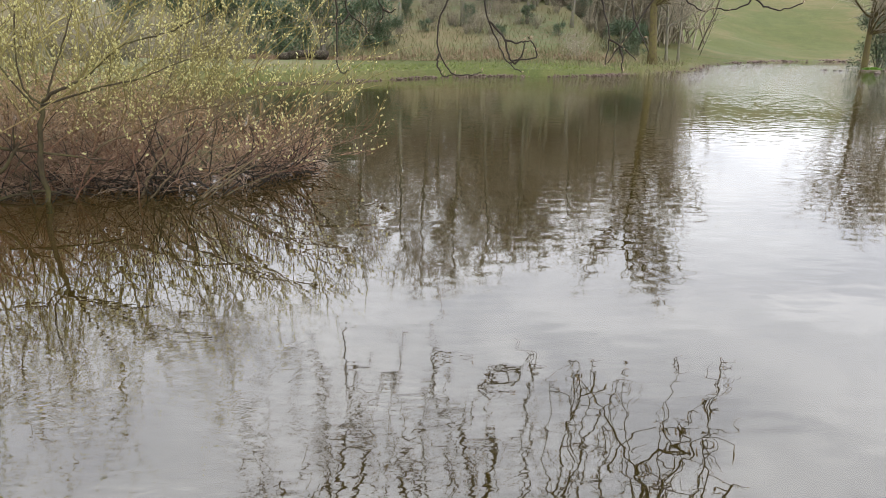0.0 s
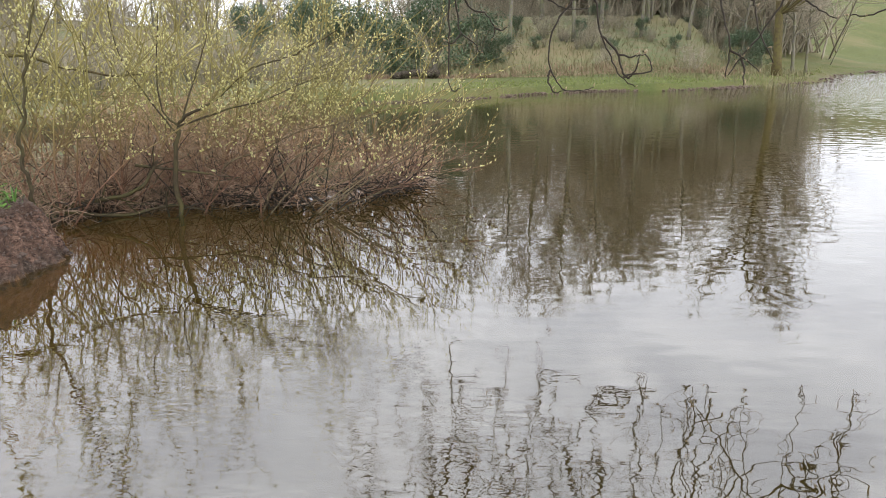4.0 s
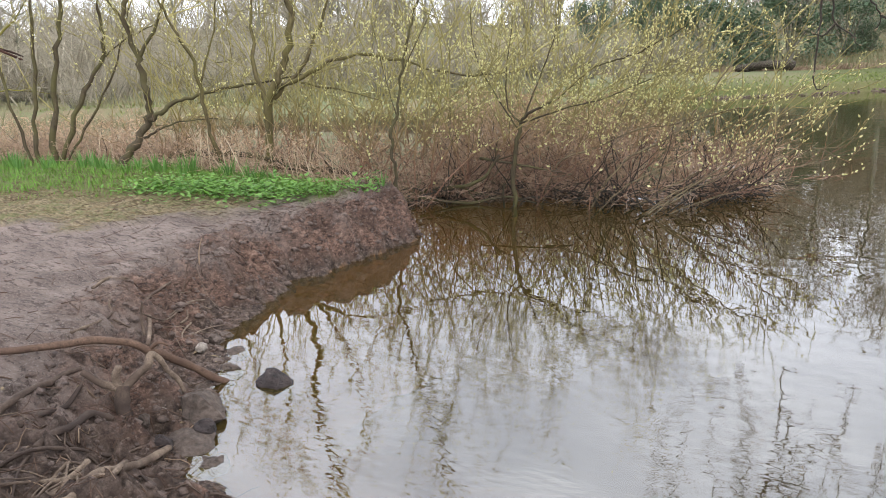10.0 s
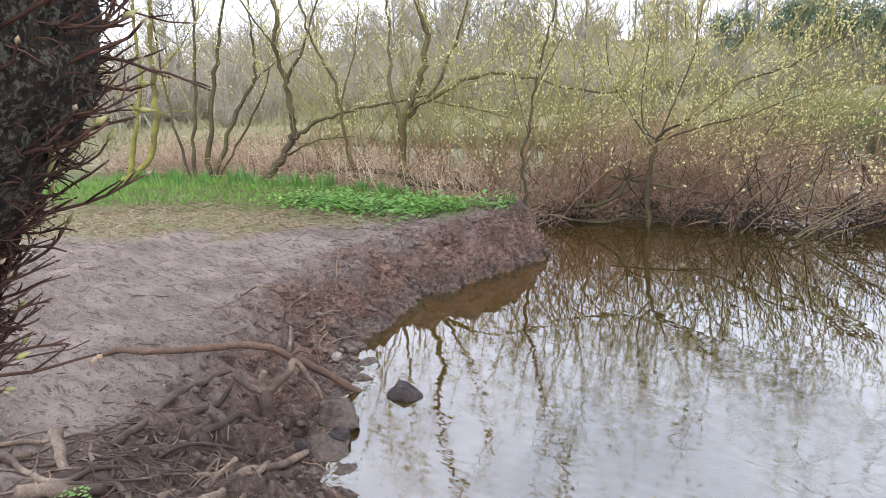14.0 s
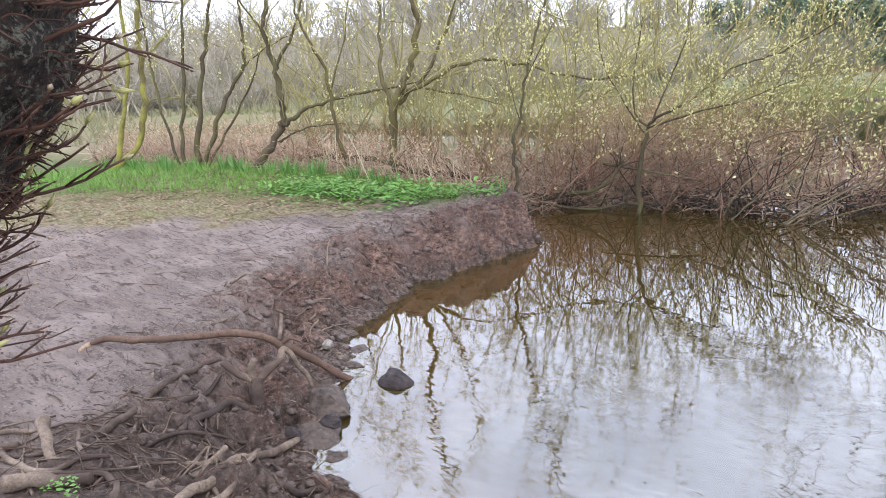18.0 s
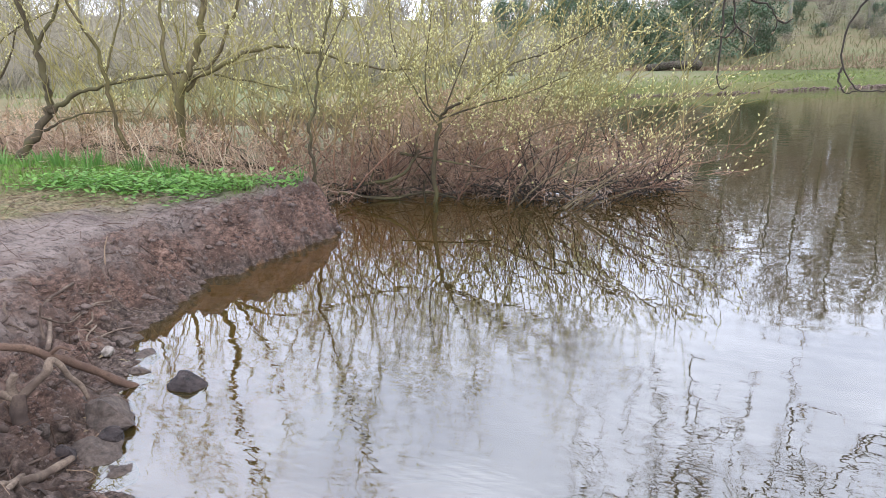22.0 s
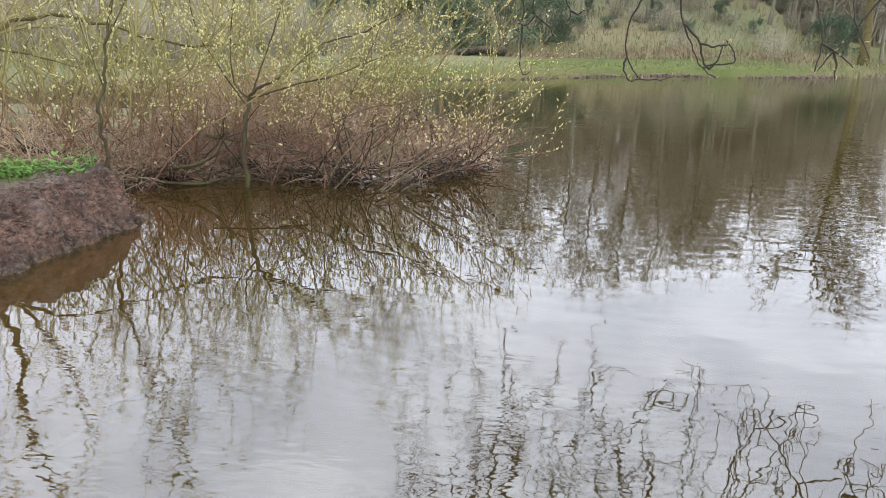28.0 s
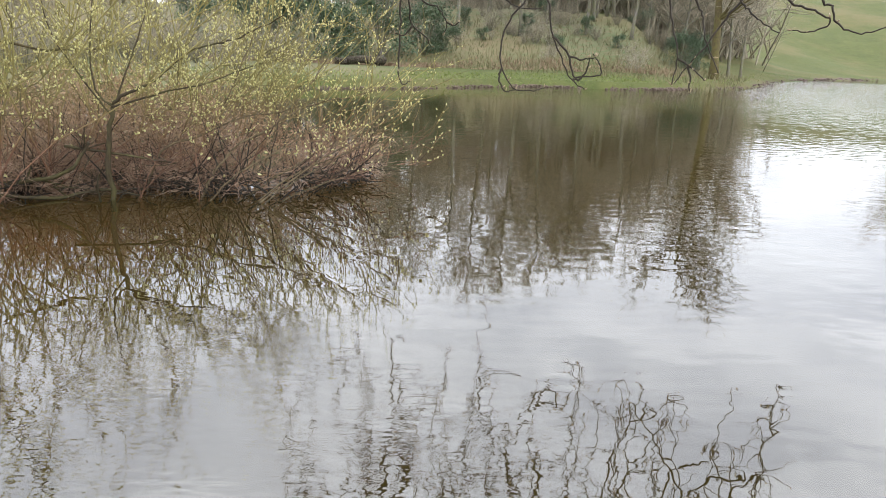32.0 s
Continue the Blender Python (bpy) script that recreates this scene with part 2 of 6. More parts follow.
def water_mat():
    m = Mat("water", 0.6, 0.2)
    # ripples a hand's width apart on lazy swells, drawn out across the view, calmer in places
    swell = m.noise(0.9, 1.0, 0.5, (0.6, 1.7, 1))
    hand = m.noise(3.9, 0.6, 0.5, (0.85, 1.4, 1))
    fine = m.noise(7.5, 0.5, 0.5, (0.8, 1.4, 1))
    hand = m.mix(m.ramp(m.noise(0.3, 2.0), (0.42, (0.06, 0.06, 0.06)), (0.62, (0.2, 0.2, 0.2))), hand, fine)
    h = m.mix(0.6, swell, hand)
    # broken water where the stream runs in over stones, far to the right
    at = m.n.new("ShaderNodeVectorMath")
    at.operation = "DISTANCE"
    m.l.new(m.coords(), at.inputs[0])
    at.inputs[1].default_value = (46, 50, 0)
    fast = m.put("ShaderNodeMapRange")
    for k, v in ((1, 47.0), (2, 26.0), (3, 1.0), (4, 14.0)):
        fast.inputs[k].default_value = v
    m.l.new(at.outputs["Value"], fast.inputs[0])
    broken = m.put("ShaderNodeMapRange")
    for k, v in ((1, 47.0), (2, 26.0), (3, 0.0), (4, 0.8)):
        broken.inputs[k].default_value = v
    m.l.new(at.outputs["Value"], broken.inputs[0])
    h = m.mix(broken.outputs[0], h, m.noise(1.7, 4.0, 0.6, (0.4, 1.6, 1)))
    # a breath of wind on the near shallows
    near = m.n.new("ShaderNodeVectorMath")
    near.operation = "DISTANCE"
    m.l.new(m.coords(), near.inputs[0])
    near.inputs[1].default_value = (-1.1, 2.6, 0)
    chop = m.put("ShaderNodeMapRange")
    for k, v in ((1, 2.4), (2, 0.9), (3, 0.0), (4, 0.32)):
        chop.inputs[k].default_value = v
    m.l.new(near.outputs["Value"], chop.inputs[0])
    h = m.mix(chop.outputs[0], h, m.noise(15.0, 1.0, 0.5, (0.7, 1.5, 1)))
    b = m.put("ShaderNodeBump", Distance=0.1)
    east = m.n.new("ShaderNodeSeparateXYZ")
    m.l.new(m.coords(), east.inputs[0])
    open_water = m.put("ShaderNodeMapRange")
    for k, v in ((1, -1.5), (2, 2.5), (3, 0.02), (4, 0.054)):
        open_water.inputs[k].default_value = v
    m.l.new(east.outputs[0], open_water.inputs[0])
    out = m.put("ShaderNodeMapRange")
    for k, v in ((1, 4.5), (2, 15.0), (3, 0.85), (4, 1.35)):
        out.inputs[k].default_value = v
    m.l.new(east.outputs[1], out.inputs[0])
    force = open_water.outputs[0]
    for factor in (out.outputs[0], fast.outputs[0]):
        times = m.n.new("ShaderNodeMath")
        times.operation = "MULTIPLY"
        m.l.new(force, times.inputs[0])
        m.l.new(factor, times.inputs[1])
        force = times.outputs[0]
    gust = m.n.new("ShaderNodeMath")
    gust.operation = "MULTIPLY_ADD"
    m.l.new(chop.outputs[0], gust.inputs[0])
    gust.inputs[1].default_value = 0.045
    m.l.new(force, gust.inputs[2])
    m.l.new(gust.outputs[0], b.inputs["Strength"])
    m.l.new(h, b.inputs["Height"])
    gloss = m.put("ShaderNodeBsdfGlossy", Roughness=0.01)
    gloss.inputs[0].default_value = (0.975, 0.975, 0.985, 1)
    m.l.new(b.outputs[0], gloss.inputs["Normal"])
    clear = m.n.new("ShaderNodeBsdfTransparent")
    clear.inputs[0].default_value = (0.85, 0.68, 0.42, 1)
    # peaty water: half of what goes in is turned back as brown
    murk = m.put("ShaderNodeBsdfDiffuse")
    murk.inputs[0].default_value = (0.064, 0.048, 0.012, 1)
    body = m.put("ShaderNodeMixShader", Fac=0.42)
    m.l.new(clear.outputs[0], body.inputs[1])
    m.l.new(murk.outputs[0], body.inputs[2])
    fres = m.put("ShaderNodeFresnel", IOR=2.3)
    m.l.new(b.outputs[0], fres.inputs["Normal"])
    x = m.n.new("ShaderNodeMixShader")
    m.l.new(fres.outputs[0], x.inputs[0])
    m.l.new(body.outputs[0], x.inputs[1])
    m.l.new(gloss.outputs[0], x.inputs[2])
    m.l.new(x.outputs[0], m.n["Material Output"].inputs[0])
    m.n.remove(m.p)
    return m.m


def stone_mat(name, a, b):
    m = Mat(name, 0.7, 0.3)
    n = m.noise(22.0, 9.0, 0.75)
    c = m.ramp(n, (0.32, a), (0.68, b))
    return m.base(c).bump(n, 1.0, 0.03).m


GROUND, WATER = ground_mat(), water_mat()
BARK_WILLOW = bark("willow_bark", (0.03, 0.023, 0.012), (0.14, 0.11, 0.054), 30, (0.11, 0.095, 0.034))
BARK_MOSSY = bark("mossy_bark", (0.055, 0.046, 0.02), (0.17, 0.14, 0.05), 30, (0.22, 0.205, 0.045))
BARK_DARK = bark("dark_willow_bark", (0.022, 0.016, 0.01), (0.1, 0.078, 0.046), 30, (0.085, 0.075, 0.032), cracks=0.4)
BARK_TAN = bark("tan_willow_bark", (0.06, 0.044, 0.027), (0.23, 0.175, 0.1), 26)
# grey bark of the far trees, lightened to carry some distance haze
BARK_GREY = bark("grey_bark", (0.085, 0.075, 0.064), (0.25, 0.225, 0.19), 9, (0.16, 0.16, 0.09))
BARK_NEAR = rugged_bark()
ROOT = bark("root_bark", (0.035, 0.024, 0.017), (0.32, 0.24, 0.175), 26, (0.07, 0.048, 0.036), stretch=(1, 1, 1), cracks=0.5)
ROOT_DARK = bark("muddy_root_bark", (0.024, 0.016, 0.012), (0.15, 0.107, 0.08), 26, (0.045, 0.032, 0.026), stretch=(1, 1, 1), cracks=0.5)
MUD = stone_mat("mud_crumb", (0.06, 0.042, 0.034), (0.21, 0.152, 0.122))
STICK = bark("stick_bark", (0.03, 0.019, 0.013), (0.2, 0.125, 0.085), 24, (0.085, 0.052, 0.037), stretch=(1, 1, 1), cracks=0.5)
DRY_WOOD = bark("bleached_wood", (0.13, 0.085, 0.055), (0.34, 0.24, 0.16), 30)
SHOOT = shoot_mat("willow_shoot")
TWIG_BROWN = twig_mat("brown_twig", (0.28, 0.175, 0.115), (0.8, 0.58, 0.41))
TWIG_DARK = twig_mat("dark_twig", (0.03, 0.024, 0.018), (0.085, 0.065, 0.045))
TWIG_RED = twig_mat("red_twig", (0.04, 0.02, 0.014), (0.16, 0.08, 0.05))
# far twigs are paler than near ones: distance haze put into the colour
TWIG_HAZED = twig_mat("hazed_twig", (0.27, 0.235, 0.17), (0.58, 0.51, 0.38))
CATKIN = leaf_mat("catkin", (0.58, 0.53, 0.18), (0.88, 0.83, 0.45), 0.7, 0.35)
BUD = leaf_mat("opening_bud", (0.27, 0.27, 0.07), (0.52, 0.48, 0.2), 0.5, 0.3)
BUD_DARK = leaf_mat("closed_bud", (0.17, 0.1, 0.06), (0.46, 0.36, 0.23), 0.5, 0.1)
GRASS = leaf_mat("grass_blade", (0.045, 0.135, 0.014), (0.175, 0.32, 0.038))
HERB = leaf_mat("herb_leaf", (0.045, 0.13, 0.02), (0.19, 0.36, 0.06))
DAFF = leaf_mat("daffodil_leaf", (0.055, 0.14, 0.03), (0.14, 0.28, 0.06))
REED = leaf_mat("dry_reed", (0.19, 0.125, 0.08), (0.37, 0.27, 0.18), 0.8, 0.2)
MEADOW = leaf_mat("meadow_blade", (0.085, 0.14, 0.03), (0.24, 0.28, 0.08), 0.7, 0.2)
RANK = leaf_mat("rank_grass", (0.11, 0.14, 0.06), (0.28, 0.245, 0.135), 0.8, 0.25)
DEAD_LEAF = leaf_mat("dead_bramble_leaf", (0.26, 0.17, 0.1), (0.62, 0.44, 0.28), 0.8, 0.35)
STRAW = leaf_mat("straw", (0.38, 0.28, 0.18), (0.6, 0.48, 0.33), 0.8, 0.2)
# evergreen leaves lightened for the haze in front of the far wood
EVERGREEN = leaf_mat("evergreen_leaf", (0.04, 0.078, 0.042), (0.125, 0.18, 0.095), 0.35, 0.15)
LITTER = leaf_mat("leaf_litter", (0.09, 0.06, 0.036), (0.28, 0.21, 0.115), 0.8, 0.1)


STONE = stone_mat("wet_stone", (0.03, 0.022, 0.017), (0.16, 0.12, 0.095))
STONE_DARK = stone_mat("dark_stone", (0.015, 0.013, 0.012), (0.07, 0.05, 0.045))
STONE_PALE = stone_mat("pale_stone", (0.19, 0.16, 0.13), (0.38, 0.33, 0.28))


# ---- building helpers ----
class Geo:
    """Collects points and faces for one mesh."""

    def __init__(self):
        self.v, self.f = [], []

    def tube(self, pts, radii, sides=5, cap=True):
        """A tapered tube along points."""
        pts = [Vector(p) for p in pts]
        n0 = len(self.v)
        side = None
        for i, p in enumerate(pts):
            d = (pts[min(i + 1, len(pts) - 1)] - pts[max(i - 1, 0)]).normalized()
            if side is None:
                side = d.orthogonal().normalized()
            side = (side - d * side.dot(d))
            side = side.normalized() if side.length > 1e-6 else d.orthogonal().normalized()
            up = d.cross(side)
            for k in range(sides):
                a = 2 * math.pi * k / sides
                q = p + (side * math.cos(a) + up * math.sin(a)) * radii[i]
                self.v.append((q.x, q.y, q.z))
        for i in range(len(pts) - 1):
            for k in range(sides):
                a, b = n0 + i * sides + k, n0 + i * sides + (k + 1) % sides
                self.f.append((a, b, b + sides, a + sides))
        if cap:
            self.f.append(tuple(range(n0 + sides - 1, n0 - 1, -1)))
            self.f.append(tuple(range(len(self.v) - sides, len(self.v))))
        return self

    def spindle(self, p, d, length, r, sides=4):
        """A bud or catkin: pointed at both ends, thickest below the middle."""
        p, d = Vector(p), Vector(d).normalized()
        s = d.orthogonal().normalized()
        u = d.cross(s)
        n0 = len(self.v)
        self.v.append(tuple(p))
        m = p + d * length * 0.45
        for k in range(sides):
            a = 2 * math.pi * k / sides
            self.v.append(tuple(m + (s * math.cos(a) + u * math.sin(a)) * r))
        self.v.append(tuple(p + d * length))
        for k in range(sides):
            a, b = n0 + 1 + k, n0 + 1 + (k + 1) % sides
            self.f += [(n0, b, a), (a, b, n0 + 1 + sides)]
        return self

    def blade(self, p, d, length, width, bend):
        """A grass blade or long leaf, in two bent halves."""
        p, d, bend = Vector(p), Vector(d).normalized(), Vector(bend)
        s = d.cross(bend)
        s = (s.normalized() if s.length > 1e-6 else d.orthogonal().normalized()) * width / 2
        m = p + d * length * 0.55 + bend * 0.25
        n0 = len(self.v)
        self.v += [tuple(p - s), tuple(p + s), tuple(m + s * 0.9), tuple(m - s * 0.9), tuple(p + d * length + bend)]
        self.f += [(n0, n0 + 1, n0 + 2, n0 + 3), (n0 + 3, n0 + 2, n0 + 4)]
        return self

    def lump(self, p, r, seed):
        """A small uneven clod."""
        n0 = len(self.v)
        ring = ((0, 1), (0.62, 5), (1.0, 6), (0.7, 5))
        k0 = 0
        rows = []
        for i, (w, n) in enumerate(ring):
            z = (1.0, 0.62, 0.05, -0.6)[i]
            row = []
            for k in range(n):
                a = 6.283 * k / n + i
                q = r * rnd(0.75, 1.2)
                self.v.append((p[0] + math.cos(a) * w * q * 1.2, p[1] + math.sin(a) * w * q, p[2] + z * q * 0.7))
                row.append(n0 + k0)
                k0 += 1
            rows.append(row)
        for k in range(5):
            self.f.append((rows[0][0], rows[1][k], rows[1][(k + 1) % 5]))
        for up, low in ((rows[1], rows[2]), (rows[2], rows[3])):
            n = max(len(up), len(low))
            for k in range(n):
                a, c = up[k * len(up) // n], up[(k + 1) * len(up) // n % len(up)]
                d, e = low[k * len(low) // n], low[(k + 1) * len(low) // n % len(low)]
                self.f.append(tuple(dict.fromkeys((a, d, e, c))))
        return self

    def leaf(self, p, d, up, length, width):
        """A broad leaf folded along its rib."""
        p, d, up = Vector(p), Vector(d).normalized(), Vector(up)
        s = d.cross(up)
        s = (s.normalized() if s.length > 1e-6 else d.orthogonal().normalized()) * width / 2
        n = s.cross(d).normalized() * width * 0.18
        n0 = len(self.v)
        self.v += [tuple(p), tuple(p + d * length * 0.4 + s + n), tuple(p + d * length), tuple(p + d * length * 0.4 - s + n)]
        self.f += [(n0, n0 + 1, n0 + 2), (n0, n0 + 2, n0 + 3)]
        return self

    def mesh(self, name, material, smooth=True):
        me = bpy.data.meshes.new(name)
        me.from_pydata(self.v, [], self.f)
        me.materials.append(material)
        if smooth:
            me.shade_smooth()
        return me


def part(name, geo, material, parent, label="", smooth=True, kind=""):
    """One mesh under a thing, or under a part of one; its points are in the world's metres."""
    ob = new(name, geo.mesh(name, material, smooth))
    ob.parent = parent
    if parent.parent is None:
        ob.matrix_parent_inverse = Matrix.Translation(parent.location).inverted()
    return tagged(ob, label, kind=kind)


def stuff(name, geo, material, label, category):
    return tagged(new(name, geo.mesh(name, material)), label, category, kind="stuff")


def thing(name, place, label, category, group=""):
    ob = new(name)
    ob.location = place
    ob.empty_display_size = 0.2
    return tagged(ob, label, category, group)


def rnd(a, b):
    return random.uniform(a, b)


def curve(points, steps=4):
    """A smooth line through the points (Catmull-Rom)."""
    p = [Vector(q) for q in points]
    p = [p[0] * 2 - p[1], *p, p[-1] * 2 - p[-2]]
    out = []
    for i in range(1, len(p) - 2):
        for k in range(steps):
            t = k / steps
            out.append(0.5 * (2 * p[i] + (p[i + 1] - p[i - 1]) * t + (2 * p[i - 1] - 5 * p[i] + 4 * p[i + 1] - p[i + 2]) * t * t
                              + (3 * p[i] - p[i - 1] - 3 * p[i + 1] + p[i + 2]) * t ** 3))
    out.append(p[-2])
    return out


def shoot(p, d, length, steps=6, wander=0.12, lift=0.0):
    """A line that grows from p along d, wandering, bent up (lift > 0) or down."""
    p, d = Vector(p), Vector(d).normalized()
    out = [p.copy()]
    for _ in range(steps):
        d = (d + Vector((rnd(-1, 1), rnd(-1, 1), rnd(-1, 1))) * wander + Vector((0, 0, lift))).normalized()
        p = p + d * length / steps
        out.append(p.copy())
    return out


def taper(n, r0, r1):
    return [r0 + (r1 - r0) * i / (n - 1) for i in range(n)]


# ---- the lie of the land ----
SHORE = [(-3.5, 5.98), (-3.42, 5.66), (-3.47, 5.3), (-3.5, 4.88), (-3.6, 4.55), (-3.62, 4.24), (-3.56, 3.89), (-3.46, 3.58), (-3.37, 3.2), (-3.2, 2.9), (-2.9, 2.58), (-2.6, 2.3), (-2.45, 2.02),
         (-2.25, 1.83), (-1.6, 1.75), (-0.8, 1.55), (0.4, 1.35), (1.6, 0.8), (3.5, -1.0), (6, -5), (12, -14), (40, -40), (160, -60), (240, 40), (130, 105), (88, 112), (66, 102),
         (37, 71), (24, 49), (17, 42.5), (12, 39), (7, 38.6), (3, 35), (0, 31.5), (-5, 28), (-12, 24), (-20, 19), (-27, 16), (-25, 12.5), (-18, 11.8),
         (-10, 12.2), (-5, 12.0), (-1.8, 10.9), (-1.2, 9.9), (-2.0, 9.2), (-3.1, 8.5), (-4.1, 7.75), (-4.35, 7.2), (-4.1, 6.7), (-3.72, 6.3)]


def shore_distance(x, y):
    """Metres from the water's edge, below zero on the water."""
    best, inside = np.full(x.shape, 1e9), np.zeros(x.shape, bool)
    for (ax, ay), (bx, by) in zip(SHORE, SHORE[1:] + SHORE[:1]):
        dx, dy = bx - ax, by - ay
        t = np.clip(((x - ax) * dx + (y - ay) * dy) / (dx * dx + dy * dy), 0, 1)
        best = np.minimum(best, np.hypot(x - ax - t * dx, y - ay - t * dy))
        cross = (ay > y) != (by > y)
        inside ^= cross & (x < dx * (y - ay) / (dy if dy else 1e-9) + ax)
    return np.where(inside, -best, best)


def smooth01(t):
    t = np.clip(t, 0, 1)
    return t * t * (3 - 2 * t)


def bumps(x, y, scale, seed):
    """Cheap smooth noise, about -1 to 1."""
    r = np.random.RandomState(seed)
    out = np.zeros(np.shape(x))
    for _ in range(7):
        a, f, ph = r.uniform(0, 6.283), r.uniform(0.6, 1.7) / scale, r.uniform(0, 6.283)
        out = out + np.sin((x * math.cos(a) + y * math.sin(a)) * f * 6.283 + ph)
    return out / 3.2


def land(x, y):
    """Height of the ground, and the masks for its cover."""
    x, y = np.asarray(x, float), np.asarray(y, float)
    d = shore_distance(x, y) + (0.035 * bumps(x, y, 0.7, 1) + 0.035 * bumps(x, y, 0.25, 21) + 0.02 * bumps(x, y, 0.11, 23)) * (np.hypot(x, y) < 14) + 0.5 * bumps(x, y, 24, 2) * (y > 22)
    near = smooth01((14 - np.hypot(x, y)) / 4)
    roots = smooth01((3.4 - np.hypot(x + 2.2, y - 1.2)) / 1.6)
    washed = smooth01((1.25 - np.hypot((x + 2.2) * 1.5, y - 1.3)) / 0.5)
    tip = smooth01(1 - np.hypot(x + 3.9, y - 5.6) / 1.5)
    wide = 0.22 + near * (0.17 + 0.55 * roots + 0.1 * bumps(x, y, 1.5, 3) - 0.14 * tip)
    top = 0.36 + 0.05 * tip + 0.035 * np.clip(d - 0.5, 0, 3) * near
    marsh = near * smooth01((y - 6.4) / 0.7) * smooth01((x + 9.5) / 2)
    top = top * (1 - 0.55 * marsh)
    h = top * smooth01(d / wide) ** 0.8
    h = h + near * smooth01(d / 0.3) * (0.018 * bumps(x, y, 0.5, 4) + 0.009 * bumps(x, y, 0.17, 5) + 0.02 * tip * bumps(x, y, 0.3, 6)
                                             + smooth01((1.05 - d) / 0.6) * (0.05 * bumps(x, y, 0.42, 16) + 0.075 * (0.45 - np.abs(bumps(x, y, 0.26, 17))) + 0.045 * (0.45 - np.abs(bumps(x, y, 0.13, 18))) + 0.012 * bumps(x, y, 0.07, 22)))
    # far side: meadow, then the wooded slope, and the field that climbs at the right
    far = smooth01((y - 20) / 8) * smooth01(d / 4)
    slope = smooth01((y + 0.10 * x - 45) / 30)
    field = smooth01((x - 14 + 0.12 * (y - 45)) / 25)
    inland = smooth01(d / (4 + 34 * smooth01((x - 12) / 26)))
    h = h + far * (0.25 + 5.0 * slope * inland + field * smooth01((d - 1) / 95) * 15.5 + 0.5 * bumps(x, y, 34, 7) * slope)
    west = smooth01((-x - 24) / 30)
    h = h + west * (0.6 + 2.2 * smooth01((-x - 45) / 60)) * smooth01(d / 6)
    h = np.where(d < 0, -0.05 - 0.9 * smooth01(-d / 4.5) + near * 0.02 * bumps(x, y, 0.3, 8), h)
    turf_line = 0.55 * (x + 6.3) + 0.42 * bumps(x, y, 1.3, 9)
    turf_near = smooth01((y - 4.1 - np.clip(0.42 * (x + 7.5), -0.9, 1.1) + 0.3 * bumps(x, y, 0.7, 9) + 0.25) / 1.0) * smooth01((d - 0.5) / 0.4) * near * (1 - smooth01((y - 7.2) / 0.8))
    turf = np.clip(turf_near + np.where(y > 20, 1.0, smooth01((d - 0.12) / 0.3)) * (1 - near), 0, 1)
    rank = np.clip(smooth01((y - 46 - 0.1 * x) / 8) * (1 - 0.9 * field), 0, 1) * (1 - near) + west * 0.8
    rank = np.maximum(rank, smooth01((19 - np.hypot(x, y)) / 3) * smooth01((y - 6.6) / 0.6) * smooth01(d / 0.3))
    rank = np.maximum(rank, smooth01((2 - x) / 6) * smooth01((y - 8) / 3) * smooth01((d - 0.8) / 2) * 0.75)
    rank = np.maximum(rank, smooth01((-x - 5) / 5) * smooth01((y - 6.4) / 1.0) * 0.95)
    verge = smooth01((-x - 4.5) / 0.7) * near * smooth01((d - 0.5) / 0.5) * (1 - smooth01((y - 6.6) / 0.5)) * smooth01((y - 2.9 - np.clip(x + 6.25, -1.5, 1.7) + 0.3 * bumps(x, y, 0.9, 19)) / 0.8)
    bank = np.maximum(smooth01((0.95 + 0.3 * bumps(x, y, 0.9, 24) + 0.12 * bumps(x, y, 0.22, 25) - d) / 0.75), 0.6 * washed) * near + (1 - near)
    wet = np.maximum(0.75 * smooth01((1.0 + 0.16 * bumps(x, y, 0.3, 26) - np.hypot((x + 2.37) / 0.55, (y - 1.25) / 0.72)) / 0.3), smooth01((0.13 + 0.06 * bumps(x, y, 0.3, 27) - h) / 0.1)) * near
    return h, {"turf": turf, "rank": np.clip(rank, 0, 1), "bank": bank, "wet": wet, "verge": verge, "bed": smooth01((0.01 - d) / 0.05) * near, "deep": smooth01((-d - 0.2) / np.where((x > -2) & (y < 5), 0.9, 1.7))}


def bisect(row, x):
    """How many of the sorted values are at or below x."""
    lo, hi = 0, len(row)
    while lo < hi:
        mid = (lo + hi) // 2
        if row[mid] <= x:
            lo = mid + 1
        else:
            hi = mid
    return lo


def spaced(lo, hi, step, out, grow):
    """Even steps from lo to hi, then steps that grow out to the horizon."""
    mid = list(np.arange(lo, hi + 1e-6, step))
    a, s = [hi], step
    while a[-1] < out:
        s *= grow
        a.append(a[-1] + s)
    b, s = [lo], step
    while b[-1] > -out:
        s *= grow
        b.append(b[-1] - s)
    return np.array(sorted(set(b[1:])) + mid + a[1:])


gx, gy = spaced(-6.0, -0.8, 0.03, 1500, 1.05), spaced(0.6, 6.8, 0.03, 1500, 1.05)
gy = np.array(sorted(set(gy[(gy < 24) | (gy > 46)].tolist()) | set(np.arange(24, 46.1, 0.4).tolist())))
X, Y = np.meshgrid(gx, gy)
H, masks = land(X.ravel(), Y.ravel())
SHORE_D = shore_distance(X.ravel(), Y.ravel())
GXL, GYL = gx.tolist(), gy.tolist()


